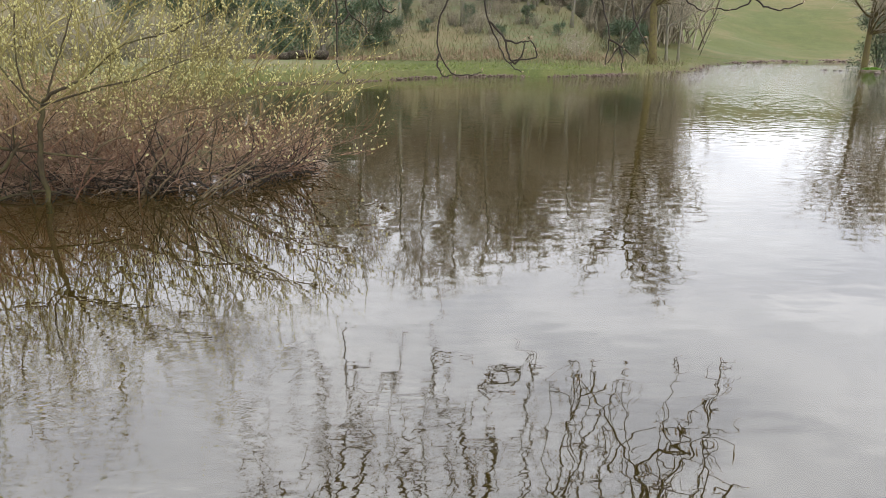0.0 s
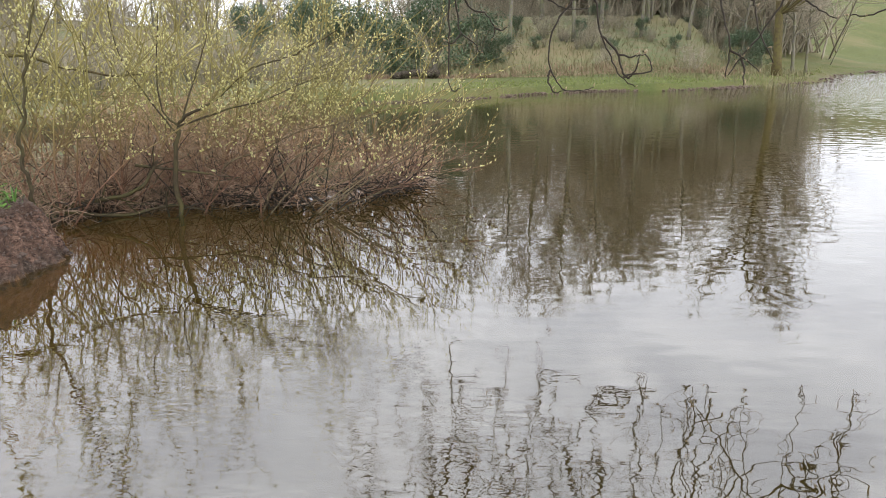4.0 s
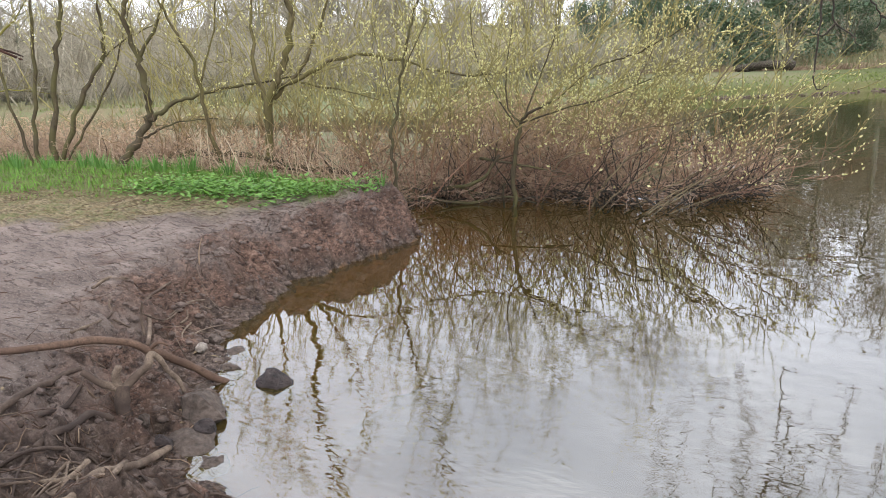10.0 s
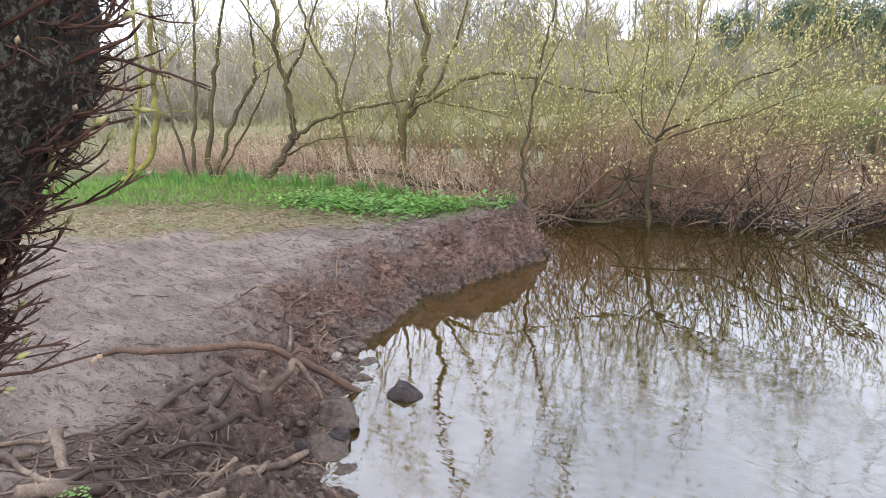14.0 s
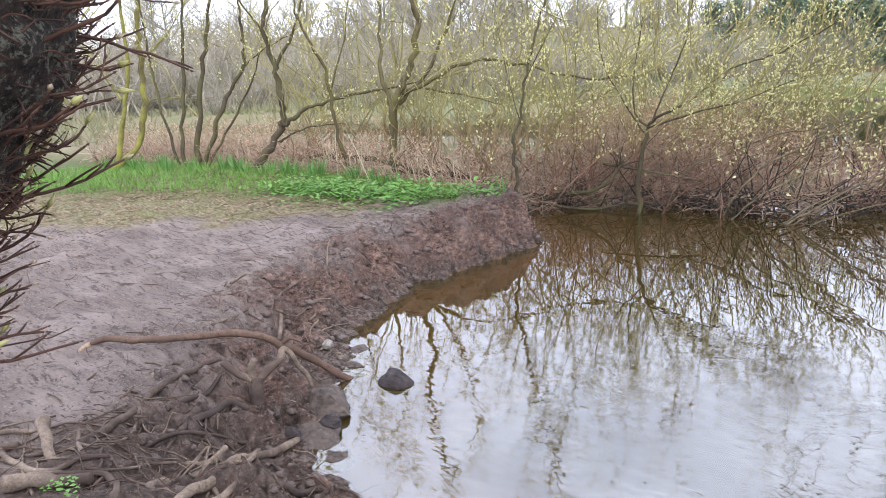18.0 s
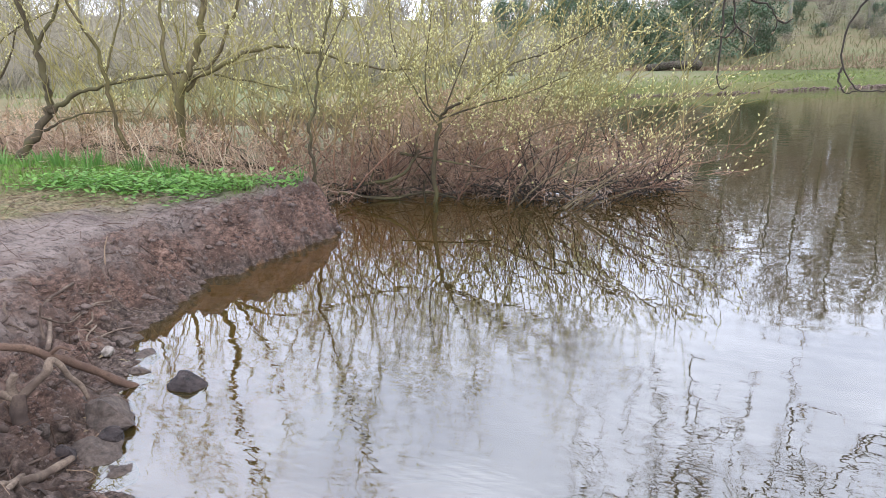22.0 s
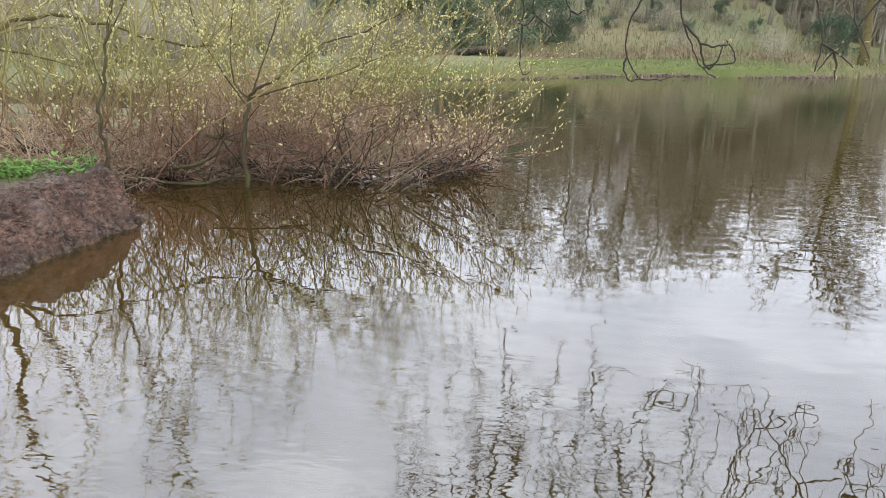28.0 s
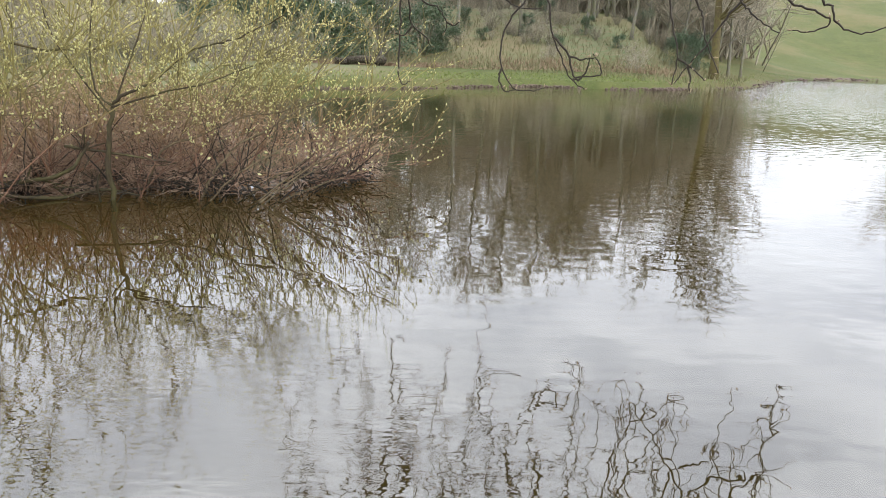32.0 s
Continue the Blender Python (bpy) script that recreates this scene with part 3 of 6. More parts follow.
def sheet_at(x, y, values):
    """A value of the ground sheet at a place, between its four nearest points."""
    i = min(max(bisect(GXL, x) - 1, 0), len(GXL) - 2)
    j = min(max(bisect(GYL, y) - 1, 0), len(GYL) - 2)
    u, v = (x - GXL[i]) / (GXL[i + 1] - GXL[i]), (y - GYL[j]) / (GYL[j + 1] - GYL[j])
    k = j * len(GXL) + i
    a, b, c, d = values[k], values[k + 1], values[k + len(GXL)], values[k + len(GXL) + 1]
    return (a * (1 - u) + b * u) * (1 - v) + (c * (1 - u) + d * u) * v


HL, SL = H.tolist(), SHORE_D.tolist()
ML = {key: value.tolist() for key, value in masks.items()}


def ground_height(x, y):
    return sheet_at(x, y, HL)


def off_shore(x, y):
    return sheet_at(x, y, SL)


def cover(key, x, y):
    return sheet_at(x, y, ML[key])


verts = np.stack([X.ravel(), Y.ravel(), H], 1)
nx, ny = len(gx), len(gy)
q = (np.arange(ny - 1)[:, None] * nx + np.arange(nx - 1)[None]).ravel()
me = bpy.data.meshes.new("ground")
me.from_pydata(verts.tolist(), [], np.stack([q, q + 1, q + nx + 1, q + nx], 1).tolist())
for key, value in masks.items():
    me.attributes.new(key, "FLOAT", "POINT").data.foreach_set("value", value.astype(np.float32))
me.materials.append(GROUND)
me.shade_smooth()
tagged(new("ground", me), "trodden brown mud bank, turf and far meadow slope", "ground", kind="structure")

g = Geo()
g.v = [(-400, -400, 0), (400, -400, 0), (400, 400, 0), (-400, 400, 0)]
g.f = [(0, 1, 2, 3)]
tagged(new("water", g.mesh("water", WATER)), "calm brown pond water mirroring bare twigs and cloud", "pond", kind="structure")

# ---- the near bank: roots, sticks, stones ----
def on_ground(points, lift=0.0):
    """Points x, y (and height over the ground, if given) laid on the ground or on the water."""
    out = []
    for p in points:
        z = max(ground_height(p[0], p[1]), -0.06)
        out.append((p[0], p[1], z + (p[2] if len(p) > 2 else lift)))
    return out


def gnarled(geo, pts, r0, r1, sides=10, steps=9, rough=0.085):
    """A root or limb with knots and changes of thickness."""
    line = curve(pts, steps)
    w = Vector((rnd(-9, 9), rnd(-9, 9), rnd(-9, 9)))
    radii = [r * (1 + rough * 3 * noise.noise(q * 16 + w) + rough * 1.6 * noise.noise(q * 47 + w)) for q, r in zip(line, taper(len(line), r0, r1))]
    line = [q + Vector((noise.noise(q * 9 + w), noise.noise(q * 9 - w), 0.5 * noise.noise(q * 9 + w * 2))) * r0 * 0.95 for q in line]
    return geo.tube(line, radii, sides)


def tree_root(pts, r0, r1, label):
    """One root on the bank with its side roots."""
    base = on_ground([pts[-1]])[0]
    root = thing("tree_root", base, label, "tree root", "roots on the bank")
    r0, r1 = r0 * 0.86, r1 * 0.86
    line = on_ground(pts, 0.75 * max(r0, r1))
    g = Geo()
    gnarled(g, line, r0, r1)
    wood = ROOT_DARK if "dark" in label or "wet" in label else ROOT
    part("main_root", g, wood, root)
    for k in range(random.choice((1, 2, 2, 3))):
        i = random.randrange(0, len(line))
        p = Vector(line[i])
        a = rnd(0, 6.283)
        n = random.choice((2, 3))
        side = [(p.x, p.y)] + [(p.x + math.cos(a + rnd(-0.5, 0.5)) * rnd(0.07, 0.13) * j, p.y + math.sin(a + rnd(-0.5, 0.5)) * rnd(0.07, 0.13) * j) for j in range(1, n + 1)]
        g = Geo()
        gnarled(g, on_ground(side, 0.006), r1 * 0.55, 0.004, 6, 4)
        part("side_root", g, wood, root)


tree_root([(-3.04, 1.87), (-3.07, 1.77), (-2.99, 1.58), (-2.93, 1.41), (-2.86, 1.29), (-2.78, 1.15), (-2.71, 1.0)], 0.017, 0.021, "long mud-dark root along the edge of the path")
tree_root([(-2.99, 1.85), (-2.92, 1.77), (-2.89, 1.68), (-2.86, 1.57), (-2.8, 1.42)], 0.011, 0.017, "dark root sunk in the washed-out hollow")
tree_root([(-2.75, 1.83), (-2.7, 1.69), (-2.67, 1.57), (-2.62, 1.45), (-2.6, 1.36)], 0.022, 0.017, "smooth dark root running from the root knee")
tree_root([(-2.5, 1.76), (-2.55, 1.63), (-2.55, 1.47), (-2.58, 1.32), (-2.68, 1.24)], 0.008, 0.01, "thin straight root lying on wet mud")
tree_root([(-2.53, 1.43), (-2.62, 1.37), (-2.67, 1.3)], 0.007, 0.009, "short pale root end on wet soil")
tree_root([(-2.47, 1.86), (-2.43, 1.7), (-2.32, 1.53), (-2.22, 1.35), (-2.16, 1.2), (-2.12, 1.08), (-1.9, 0.85)], 0.02, 0.026, "thick grey-brown root reaching to the water")
tree_root([(-2.35, 1.56), (-2.18, 1.38), (-2.06, 1.23), (-1.95, 1.0)], 0.011, 0.017, "forked pale side root above the water")
tree_root([(-2.4, 1.43), (-2.37, 1.34), (-2.37, 1.25), (-2.36, 1.16), (-2.27, 1.04), (-2.1, 0.8)], 0.014, 0.025, "stout pale root with a mossy flank")
tree_root([(-2.46, 1.39), (-2.47, 1.31), (-2.4, 1.21)], 0.008, 0.012, "crooked pale root spur")
tree_root([(-3.06, 0.78), (-3.01, 0.87), (-2.98, 0.93), (-2.92, 0.98)], 0.012, 0.009, "thin pale root curled on the mud")
tree_root([(-3.0, 0.8), (-2.84, 0.8), (-2.66, 0.79), (-2.54, 0.84)], 0.015, 0.013, "wavy pale brown root on trodden soil")
tree_root([(-2.64, 0.79), (-2.57, 0.84), (-2.52, 0.92), (-2.5, 1.01)], 0.016, 0.01, "pale root arching over another")
tree_root([(-2.62, 0.79), (-2.5, 0.86), (-2.43, 0.94), (-2.35, 0.94), (-2.25, 0.91), (-2.1, 0.75)], 0.011, 0.017, "long pale root crossing the others")
tree_root([(-2.48, 0.9), (-2.44, 0.97), (-2.42, 1.08)], 0.008, 0.006, "thin root snaking between thicker ones")
tree_root([(-2.79, 1.04), (-2.72, 1.0), (-2.6, 0.96), (-2.53, 0.94)], 0.009, 0.014, "bent pale root hooked over another")
tree_root([(-2.99, 0.8), (-2.9, 0.87), (-2.8, 0.91)], 0.006, 0.007, "thin pale root on the mud")
tree_root([(-2.6, 0.7), (-2.52, 0.78), (-2.46, 0.85), (-2.4, 0.9)], 0.034, 0.024, "thick smooth pale root beside the ivy")
tree_root([(-2.47, 1.14), (-2.44, 1.23), (-2.46, 1.33)], 0.008, 0.006, "thin brown root between pale ones")
tree_root([(-2.88, 0.99), (-2.85, 1.09)], 0.007, 0.005, "short root end poking from mud")
tree_root([(-2.03, 1.66), (-2.06, 1.6), (-2.05, 1.5), (-1.95, 1.35)], 0.013, 0.018, "wet brown root sloping to the waterline")
tree_root([(-2.63, 1.05), (-2.72, 1.18), (-2.83, 1.28), (-2.86, 1.33)], 0.006, 0.008, "thin root ending at the path edge")
tree_root([(-3.08, 0.66), (-3.03, 0.73), (-2.98, 0.79), (-2.93, 0.86)], 0.022, 0.014, "stout pale root with a blunt end")
# the worn stump of a root that leans out of the mud
stump = thing("root_stump", on_ground([(-2.86, 0.94)])[0], "worn pale stump of a root with moss on one side", "tree root")
g = Geo()
gnarled(g, [(-2.92, 0.97, 0.435), (-2.86, 0.955, 0.43), (-2.78, 0.93, 0.42), (-2.66, 0.88, 0.39), (-2.6, 0.86, 0.34)], 0.03, 0.013, 11, 6, 0.06)
part("shaft", g, ROOT, stump)

# thinner roots that spread from the tree over the washed ground
for k in range(22):
    a = radians(rnd(96, 172))
    d0 = rnd(0.75, 1.6)
    x0, y0 = -1.35 + math.cos(a) * d0, 0.2 + math.sin(a) * d0
    pts = [(x0, y0)]
    for j in range(random.randint(3, 5)):
        a += rnd(-0.4, 0.4)
        x0, y0 = x0 + math.cos(a) * rnd(0.12, 0.22), y0 + math.sin(a) * rnd(0.12, 0.22)
        pts.append((x0, y0))
    if off_shore(*pts[-1]) < -0.1 or math.hypot(pts[0][0], pts[0][1]) < 1.3 or min(q[0] + 0.3 * (1.9 - q[1]) for q in pts) < -2.95:
        continue
    r = rnd(0.003, 0.007)
    root = thing("tree_root", on_ground([pts[0]])[0], "thin brown root on washed soil", "tree root", "roots on the bank")
    g = Geo()
    gnarled(g, on_ground(pts, 0.3 * r), r, r * 0.4, 7, 5)
    part("main_root", g, ROOT, root)

# the upright knee of a root at the water, with three prongs
kx, ky = -2.73, 1.83
kz = ground_height(kx, ky)
knee = thing("root_knee", (kx, ky, kz), "grey forked root knee standing up from the bank", "tree root")
for name, pts, r0, r1 in (("stem", [(kx, ky, kz - 0.05), (kx - 0.03, ky + 0.03, kz + 0.1), (kx - 0.05, ky + 0.05, kz + 0.2)], 0.036, 0.03),
                          ("prong", [(kx - 0.05, ky + 0.05, kz + 0.18), (kx - 0.1, ky - 0.02, kz + 0.25), (kx - 0.16, ky - 0.06, kz + 0.31)], 0.022, 0.014),
                          ("prong", [(kx - 0.05, ky + 0.05, kz + 0.18), (kx - 0.05, ky + 0.05, kz + 0.28), (kx - 0.04, ky + 0.06, kz + 0.33)], 0.02, 0.015),
                          ("prong", [(kx - 0.05, ky + 0.05, kz + 0.16), (kx + 0.02, ky + 0.14, kz + 0.27), (kx + 0.03, ky + 0.19, kz + 0.34), (kx + 0.02, ky + 0.27, kz + 0.22), (kx + 0.05, ky + 0.33, kz + 0.05)], 0.023, 0.01)):
    pts = [(x, y, kz + (z - kz) * 0.85) for x, y, z in pts]
    g = Geo()
    gnarled(g, pts, r0, r1)
    part(name, g, ROOT_DARK if name == "stem" else ROOT, knee)

# fallen stick with a broken pale end, dipping into the pond
line = [(-3.69, 1.45, 0.37), (-3.69, 1.53, 0.40), (-3.64, 1.59, 0.42), (-3.46, 1.68, 0.42), (-3.24, 1.81, 0.43), (-3.08, 1.95, 0.44), (-2.98, 2.03, 0.43), (-2.92, 2.17, 0.33), (-2.91, 2.39, 0.16), (-2.84, 2.56, 0.0), (-2.82, 2.6, -0.05)]
stick = thing("fallen_branch", line[3], "long crooked brown branch lying across the mud into the water", "branch")
g = Geo()
gnarled(g, line[1:], 0.016, 0.022, 10, 7, 0.08)
part("bough", g, STICK, stick)
g = Geo()
g.tube([line[1], (-3.69, 1.51, 0.392), (-3.692, 1.485, 0.382), (-3.69, 1.465, 0.375), line[0]], [0.017, 0.018, 0.016, 0.011, 0.004], 7)
part("broken_end", g, DRY_WOOD, stick, "pale splintered broken end")
g = Geo()
gnarled(g, [line[7], (-2.87, 2.19, 0.37), (-2.83, 2.22, 0.35)], 0.011, 0.006, 6)
part("stub", g, STICK, stick)

for pts, r, mat, label in (
        ([(-3.49, 2.13), (-3.55, 2.33), (-3.66, 2.5), (-3.7, 2.53, 0.04), (-3.72, 2.56, 0.09)], 0.010, ROOT, "curled pale root on the mud path"),
        ([(-3.65, 2.5), (-3.63, 2.53), (-3.6, 2.57)], 0.006, ROOT, "dark root spur on the mud path"),
        ([(-3.34, 2.47, 0.1), (-3.37, 2.49, 0.17), (-3.38, 2.5, 0.22), (-3.36, 2.5, 0.28)], 0.010, ROOT, "pale rootlet standing up behind the branch"),
        ([(-3.42, 2.52, 0.14), (-3.55, 2.8, 0.05), (-3.62, 3.05, 0.02), (-3.62, 3.24, 0.01)], 0.006, ROOT, "long thin rootlet across the bank face"),
        ([(-3.54, 2.9, 0.02), (-3.54, 2.96, 0.05), (-3.55, 2.98, 0.07)], 0.008, ROOT, "short pale root stub on the bank face"),
        ([(-3.37, 2.83), (-3.44, 3.03), (-3.45, 3.2)], 0.006, ROOT, "fine root along the bank foot"),
        ([(-4.0, 2.64), (-4.0, 2.77), (-3.91, 2.85)], 0.011, ROOT, "small hooked root at the bank top"),
        ([(-3.3, 2.45, 0.05), (-3.59, 2.71, 0.03), (-3.72, 2.79, 0.02), (-3.81, 3.08, 0.01)], 0.014, ROOT, "looping exposed root on the bank face"),
        ([(-3.58, 2.73), (-3.64, 3.06), (-3.68, 3.25)], 0.008, ROOT, "thin exposed root on the bank face"),
        ([(-3.5, 2.95, 0.01), (-3.42, 2.8, 0.02), (-3.3, 2.7, 0.01)], 0.007, ROOT, "fine root hanging over the waterline"),
        ([(-3.86, 3.4, 0.0), (-3.87, 3.42, 0.09), (-3.86, 3.45, 0.19)], 0.006, DRY_WOOD, "bleached stick standing in the mud"),
        ([(-2.95, 1.3), (-3.08, 1.42)], 0.007, STICK, "short dark twig on the mud"),
        ([(-3.3, 1.32), (-3.42, 1.5)], 0.006, STICK, "dark twig pressed into the path"),
        ([(-4.6, 2.2), (-4.42, 2.35)], 0.006, STICK, "thin broken twig on the path")):
    base = on_ground([pts[0]])[0]
    bit = thing("root_bit" if mat is ROOT else "twig_bit", base, label, "root" if mat is ROOT else "twig", "sticks and root ends on the bank")
    g = Geo()
    gnarled(g, on_ground(pts, 0.4 * r), r, r * 0.6, 7, 5)
    part("shaft", g, mat, bit)


def boulder(place, size, seed, sides=22, rings=14):
    """A worn stone, flattened and chipped."""
    r = random.Random(seed)
    cuts = [(Vector((r.uniform(-1, 1), r.uniform(-1, 1), r.uniform(-0.4, 1))).normalized(), r.uniform(0.55, 0.88)) for _ in range(9)]
    g = Geo()
    for i in range(rings + 1):
        th = math.pi * i / rings
        for k in range(sides):
            ph = 2 * math.pi * k / sides
            v = Vector((math.sin(th) * math.cos(ph), math.sin(th) * math.sin(ph), math.cos(th)))
            for n, d in cuts:
                over = v.dot(n) - d
                if over > 0:
                    v -= n * over * 0.92
            w = Vector((seed * 3.1, 0, 0))
            v *= 1 + 0.2 * noise.noise(v * 1.6 + w) + 0.1 * noise.noise(v * 4.0 + w) + 0.05 * noise.noise(v * 9.0 + w)
            g.v.append((place[0] + v.x * size[0], place[1] + v.y * size[1], place[2] + v.z * size[2]))
    for i in range(rings):
        for k in range(sides):
            a, b = i * sides + k, i * sides + (k + 1) % sides
            g.f.append((a, a + sides, b + sides, b))
    return g


for n, (x, y, z, size, mat, label) in enumerate((
        (-2.56, 2.66, 0.015, (0.11, 0.085, 0.065), STONE_DARK, "dark wet rounded stone standing in shallow water"),
        (-2.64, 2.2, 0.05, (0.15, 0.13, 0.09), STONE, "flat grey-brown stone at the water's edge"),
        (-2.48, 1.98, 0.0, (0.15, 0.12, 0.06), STONE, "flat stone barely above the water"),
        (-3.1, 2.92, -0.02, (0.12, 0.09, 0.04), STONE, "flat stone washed by the water"),
        (-2.98, 2.7, -0.03, (0.13, 0.09, 0.05), STONE, "low pale stone in the shallows"),
        (-3.22, 2.76, 0.06, (0.045, 0.035, 0.035), STONE_PALE, "small pale stone on the mud"),
        (-3.28, 2.93, 0.04, (0.05, 0.045, 0.04), STONE, "small brown stone on the mud"),
        (-2.8, 2.14, 0.08, (0.055, 0.045, 0.04), STONE, "grey pebble beside the root knee"),
        (-2.73, 2.05, 0.08, (0.035, 0.03, 0.03), STONE_PALE, "pale pebble beside the root knee"),
        (-2.68, 1.9, 0.13, (0.04, 0.035, 0.045), STONE, "brown pebble against the root knee"),
        (-2.52, 1.86, 0.06, (0.06, 0.05, 0.05), STONE_DARK, "dark stone between roots"),
        (-2.9, 2.45, -0.02, (0.09, 0.07, 0.04), STONE, "sunken flat stone under the branch tip"),
        (-2.74, 2.32, 0.03, (0.08, 0.06, 0.05), STONE, "wet brown stone by the branch"),
        (-2.5, 2.08, 0.03, (0.07, 0.06, 0.05), STONE_DARK, "black wet stone at the water's edge"),
        (-2.95, 2.55, 0.0, (0.06, 0.05, 0.035), STONE, "small wet stone in the shallows"),
        (-2.86, 2.25, 0.06, (0.05, 0.04, 0.035), STONE, "brown stone half sunk in mud"),
        (-3.34, 3.08, 0.0, (0.06, 0.05, 0.03), STONE, "flat brown stone at the bank foot"),
        (-2.3, 1.92, -0.03, (0.1, 0.08, 0.05), STONE, "flat stone under the water's edge"),
        (-3.1, 0.8, 0.42, (0.04, 0.035, 0.05), STONE_PALE, "pale upright stone among the roots"))):
    tagged(new("stone", boulder((x, y, z), size, n + 3).mesh("stone", mat, smooth=n == 0)), label, "stone", "stones at the waterline")

# crumbs of soil, dead leaves and twiglets on the mud
g, lit, bits = Geo(), Geo(), Geo()
while len(g.f) < 8 * 2600:
    x, y = rnd(-6.5, -1.7), rnd(0.5, 6.1)
    h = [ground_height(x, y)]
    if cover("bed", x, y) > 0 or random.random() > cover("bank", x, y) ** 2:
        continue
    r = rnd(0.003, 0.010)
    g.spindle((x, y, h[0] - r * 0.5), (rnd(-1, 1), rnd(-1, 1), rnd(0.3, 1)), r * 2, r)
clods = 0
while clods < 1700:
    x, y = rnd(-5.2, -1.9), rnd(0.8, 6.3)
    d = off_shore(x, y)
    if not 0.0 < d < 0.9 or random.random() > 1.1 - d:
        continue
    clods += 1
    r = rnd(0.005, 0.016) if random.random() < 0.84 else rnd(0.016, 0.036)
    g.lump((x, y, ground_height(x, y) - r * 0.15), r, clods)
for _ in range(3000):
    x, y = rnd(-9, -1.6), rnd(0.5, 6.1)
    h = [ground_height(x, y)]
    if cover("bed", x, y) > 0 or (random.random() > 0.15 and cover("turf", x, y) < 0.02 and cover("bank", x, y) < 0.3 and y < 4.4):
        continue
    d = Vector((rnd(-1, 1), rnd(-1, 1), rnd(-0.1, 0.3)))
    if random.random() < 0.1:
        lit.leaf((x, y, h[0] + 0.008), d, (rnd(-0.3, 0.3), rnd(-0.3, 0.3), 1), rnd(0.02, 0.05), rnd(0.012, 0.03))
    else:
        d.z = rnd(-0.05, 0.12)
        bits.tube(shoot((x, y, h[0] + 0.006), d, rnd(0.04, 0.22), 3, 0.2), taper(4, 0.003, 0.0015), 3, False)
# dark scraps of twig and rotten leaf trodden into the path
for _ in range(380):
    x, y = rnd(-9, -2.4), rnd(0.9, 5.2)
    if cover("bed", x, y) > 0 or off_shore(x, y) < 0.3:
        continue
    a = random.gauss(0, 0.5)
    bits.tube(on_ground([(q.x, q.y, 0.004) for q in shoot((x, y, 0), (math.cos(a), math.sin(a), 0), rnd(0.03, 0.14), 3, 0.25)]), taper(4, rnd(0.002, 0.005), 0.0015), 3, False)
for _ in range(150):
    x, y = rnd(-4.9, -3.3), rnd(2.6, 6.3)
    if not 0.05 < off_shore(x, y) < 1.1:
        continue
    a = rnd(0, 6.283)
    bits.tube(on_ground([(q.x, q.y, 0.008) for q in shoot((x, y, 0), (math.cos(a), math.sin(a), 0), rnd(0.05, 0.22), 3, 0.25)]), taper(4, rnd(0.002, 0.0045), 0.0015), 3, False)
# straw-coloured litter where the grass meets the path
edge_litter = 0
while edge_litter < 2600:
    x, y = rnd(-11, -4.2), rnd(2.6, 6.2)
    c = cover("turf", x, y)
    if c > 0.85 or cover("verge", x, y) < rnd(0.1, 0.9) or off_shore(x, y) < 0.4:
        continue
    edge_litter += 1
    z = ground_height(x, y)
    d = Vector((rnd(-1, 1), rnd(-1, 1), rnd(-0.05, 0.25)))
    if edge_litter % 3 == 0:
        lit.leaf((x, y, z + 0.006), d, (rnd(-0.3, 0.3), rnd(-0.3, 0.3), 1), rnd(0.02, 0.05), rnd(0.012, 0.025))
    else:
        lit.blade((x, y, z + 0.004), d, rnd(0.04, 0.12), 0.005, (rnd(-0.02, 0.02), rnd(-0.02, 0.02), 0))
stuff("soil_crumbs", g, MUD, "crumbs of brown soil on the bank", "soil")
stuff("leaf_litter", lit, LITTER, "dead brown leaves scattered on mud", "leaf litter")
stuff("twig_litter", bits, STICK, "thin dead twigs scattered on mud", "twig litter")

# broken twigs, soil crumbs and grit caught among the roots
bits, pale, g = Geo(), Geo(), Geo()
for k in range(480):
    x, y = rnd(-3.0, -1.85), rnd(0.75, 2.1)
    if off_shore(x, y) < 0.02 or x + 0.3 * (1.9 - y) < -2.98:
        continue
    if k % 2:
        a = rnd(0, 6.283)
        line = on_ground([(q.x, q.y, 0.004 + 0.012 * random.random()) for q in shoot((x, y, 0), (math.cos(a), math.sin(a), 0), rnd(0.04, 0.2), 4, 0.35)])
        (pale if k % 16 == 1 else bits).tube(line, taper(5, rnd(0.0014, 0.0034), 0.0011), 4, False)
    else:
        r = rnd(0.004, 0.013)
        g.lump((x, y, ground_height(x, y) - r * 0.1), r, k)
stuff("root_twigs", bits, STICK, "dark broken twigs caught among the roots", "twig litter")
stuff("pale_root_twigs", pale, DRY_WOOD, "pale broken twigs caught among the roots", "twig litter")
stuff("root_grit", g, MUD, "soil crumbs and grit among the roots", "soil")

# rootlets hanging from the washed bank face
g = Geo()
for _ in range(150):
    x, y = rnd(-4.2, -1.8), rnd(0.9, 6.0)
    h = [ground_height(x, y)]
    if cover("bank", x, y) < 0.45 or cover("bed", x, y) > 0:
        continue
    g.tube(on_ground([(q.x, q.y, 0.012 + 0.02 * random.random()) for q in shoot((x, y, 0), (rnd(-1, 1), rnd(-1, 1), 0), rnd(0.1, 0.45), 4, 0.35)]), taper(5, 0.004, 0.0015), 3, False)
stuff("rootlets", g, ROOT, "fine brown rootlets on the eroded bank", "roots")

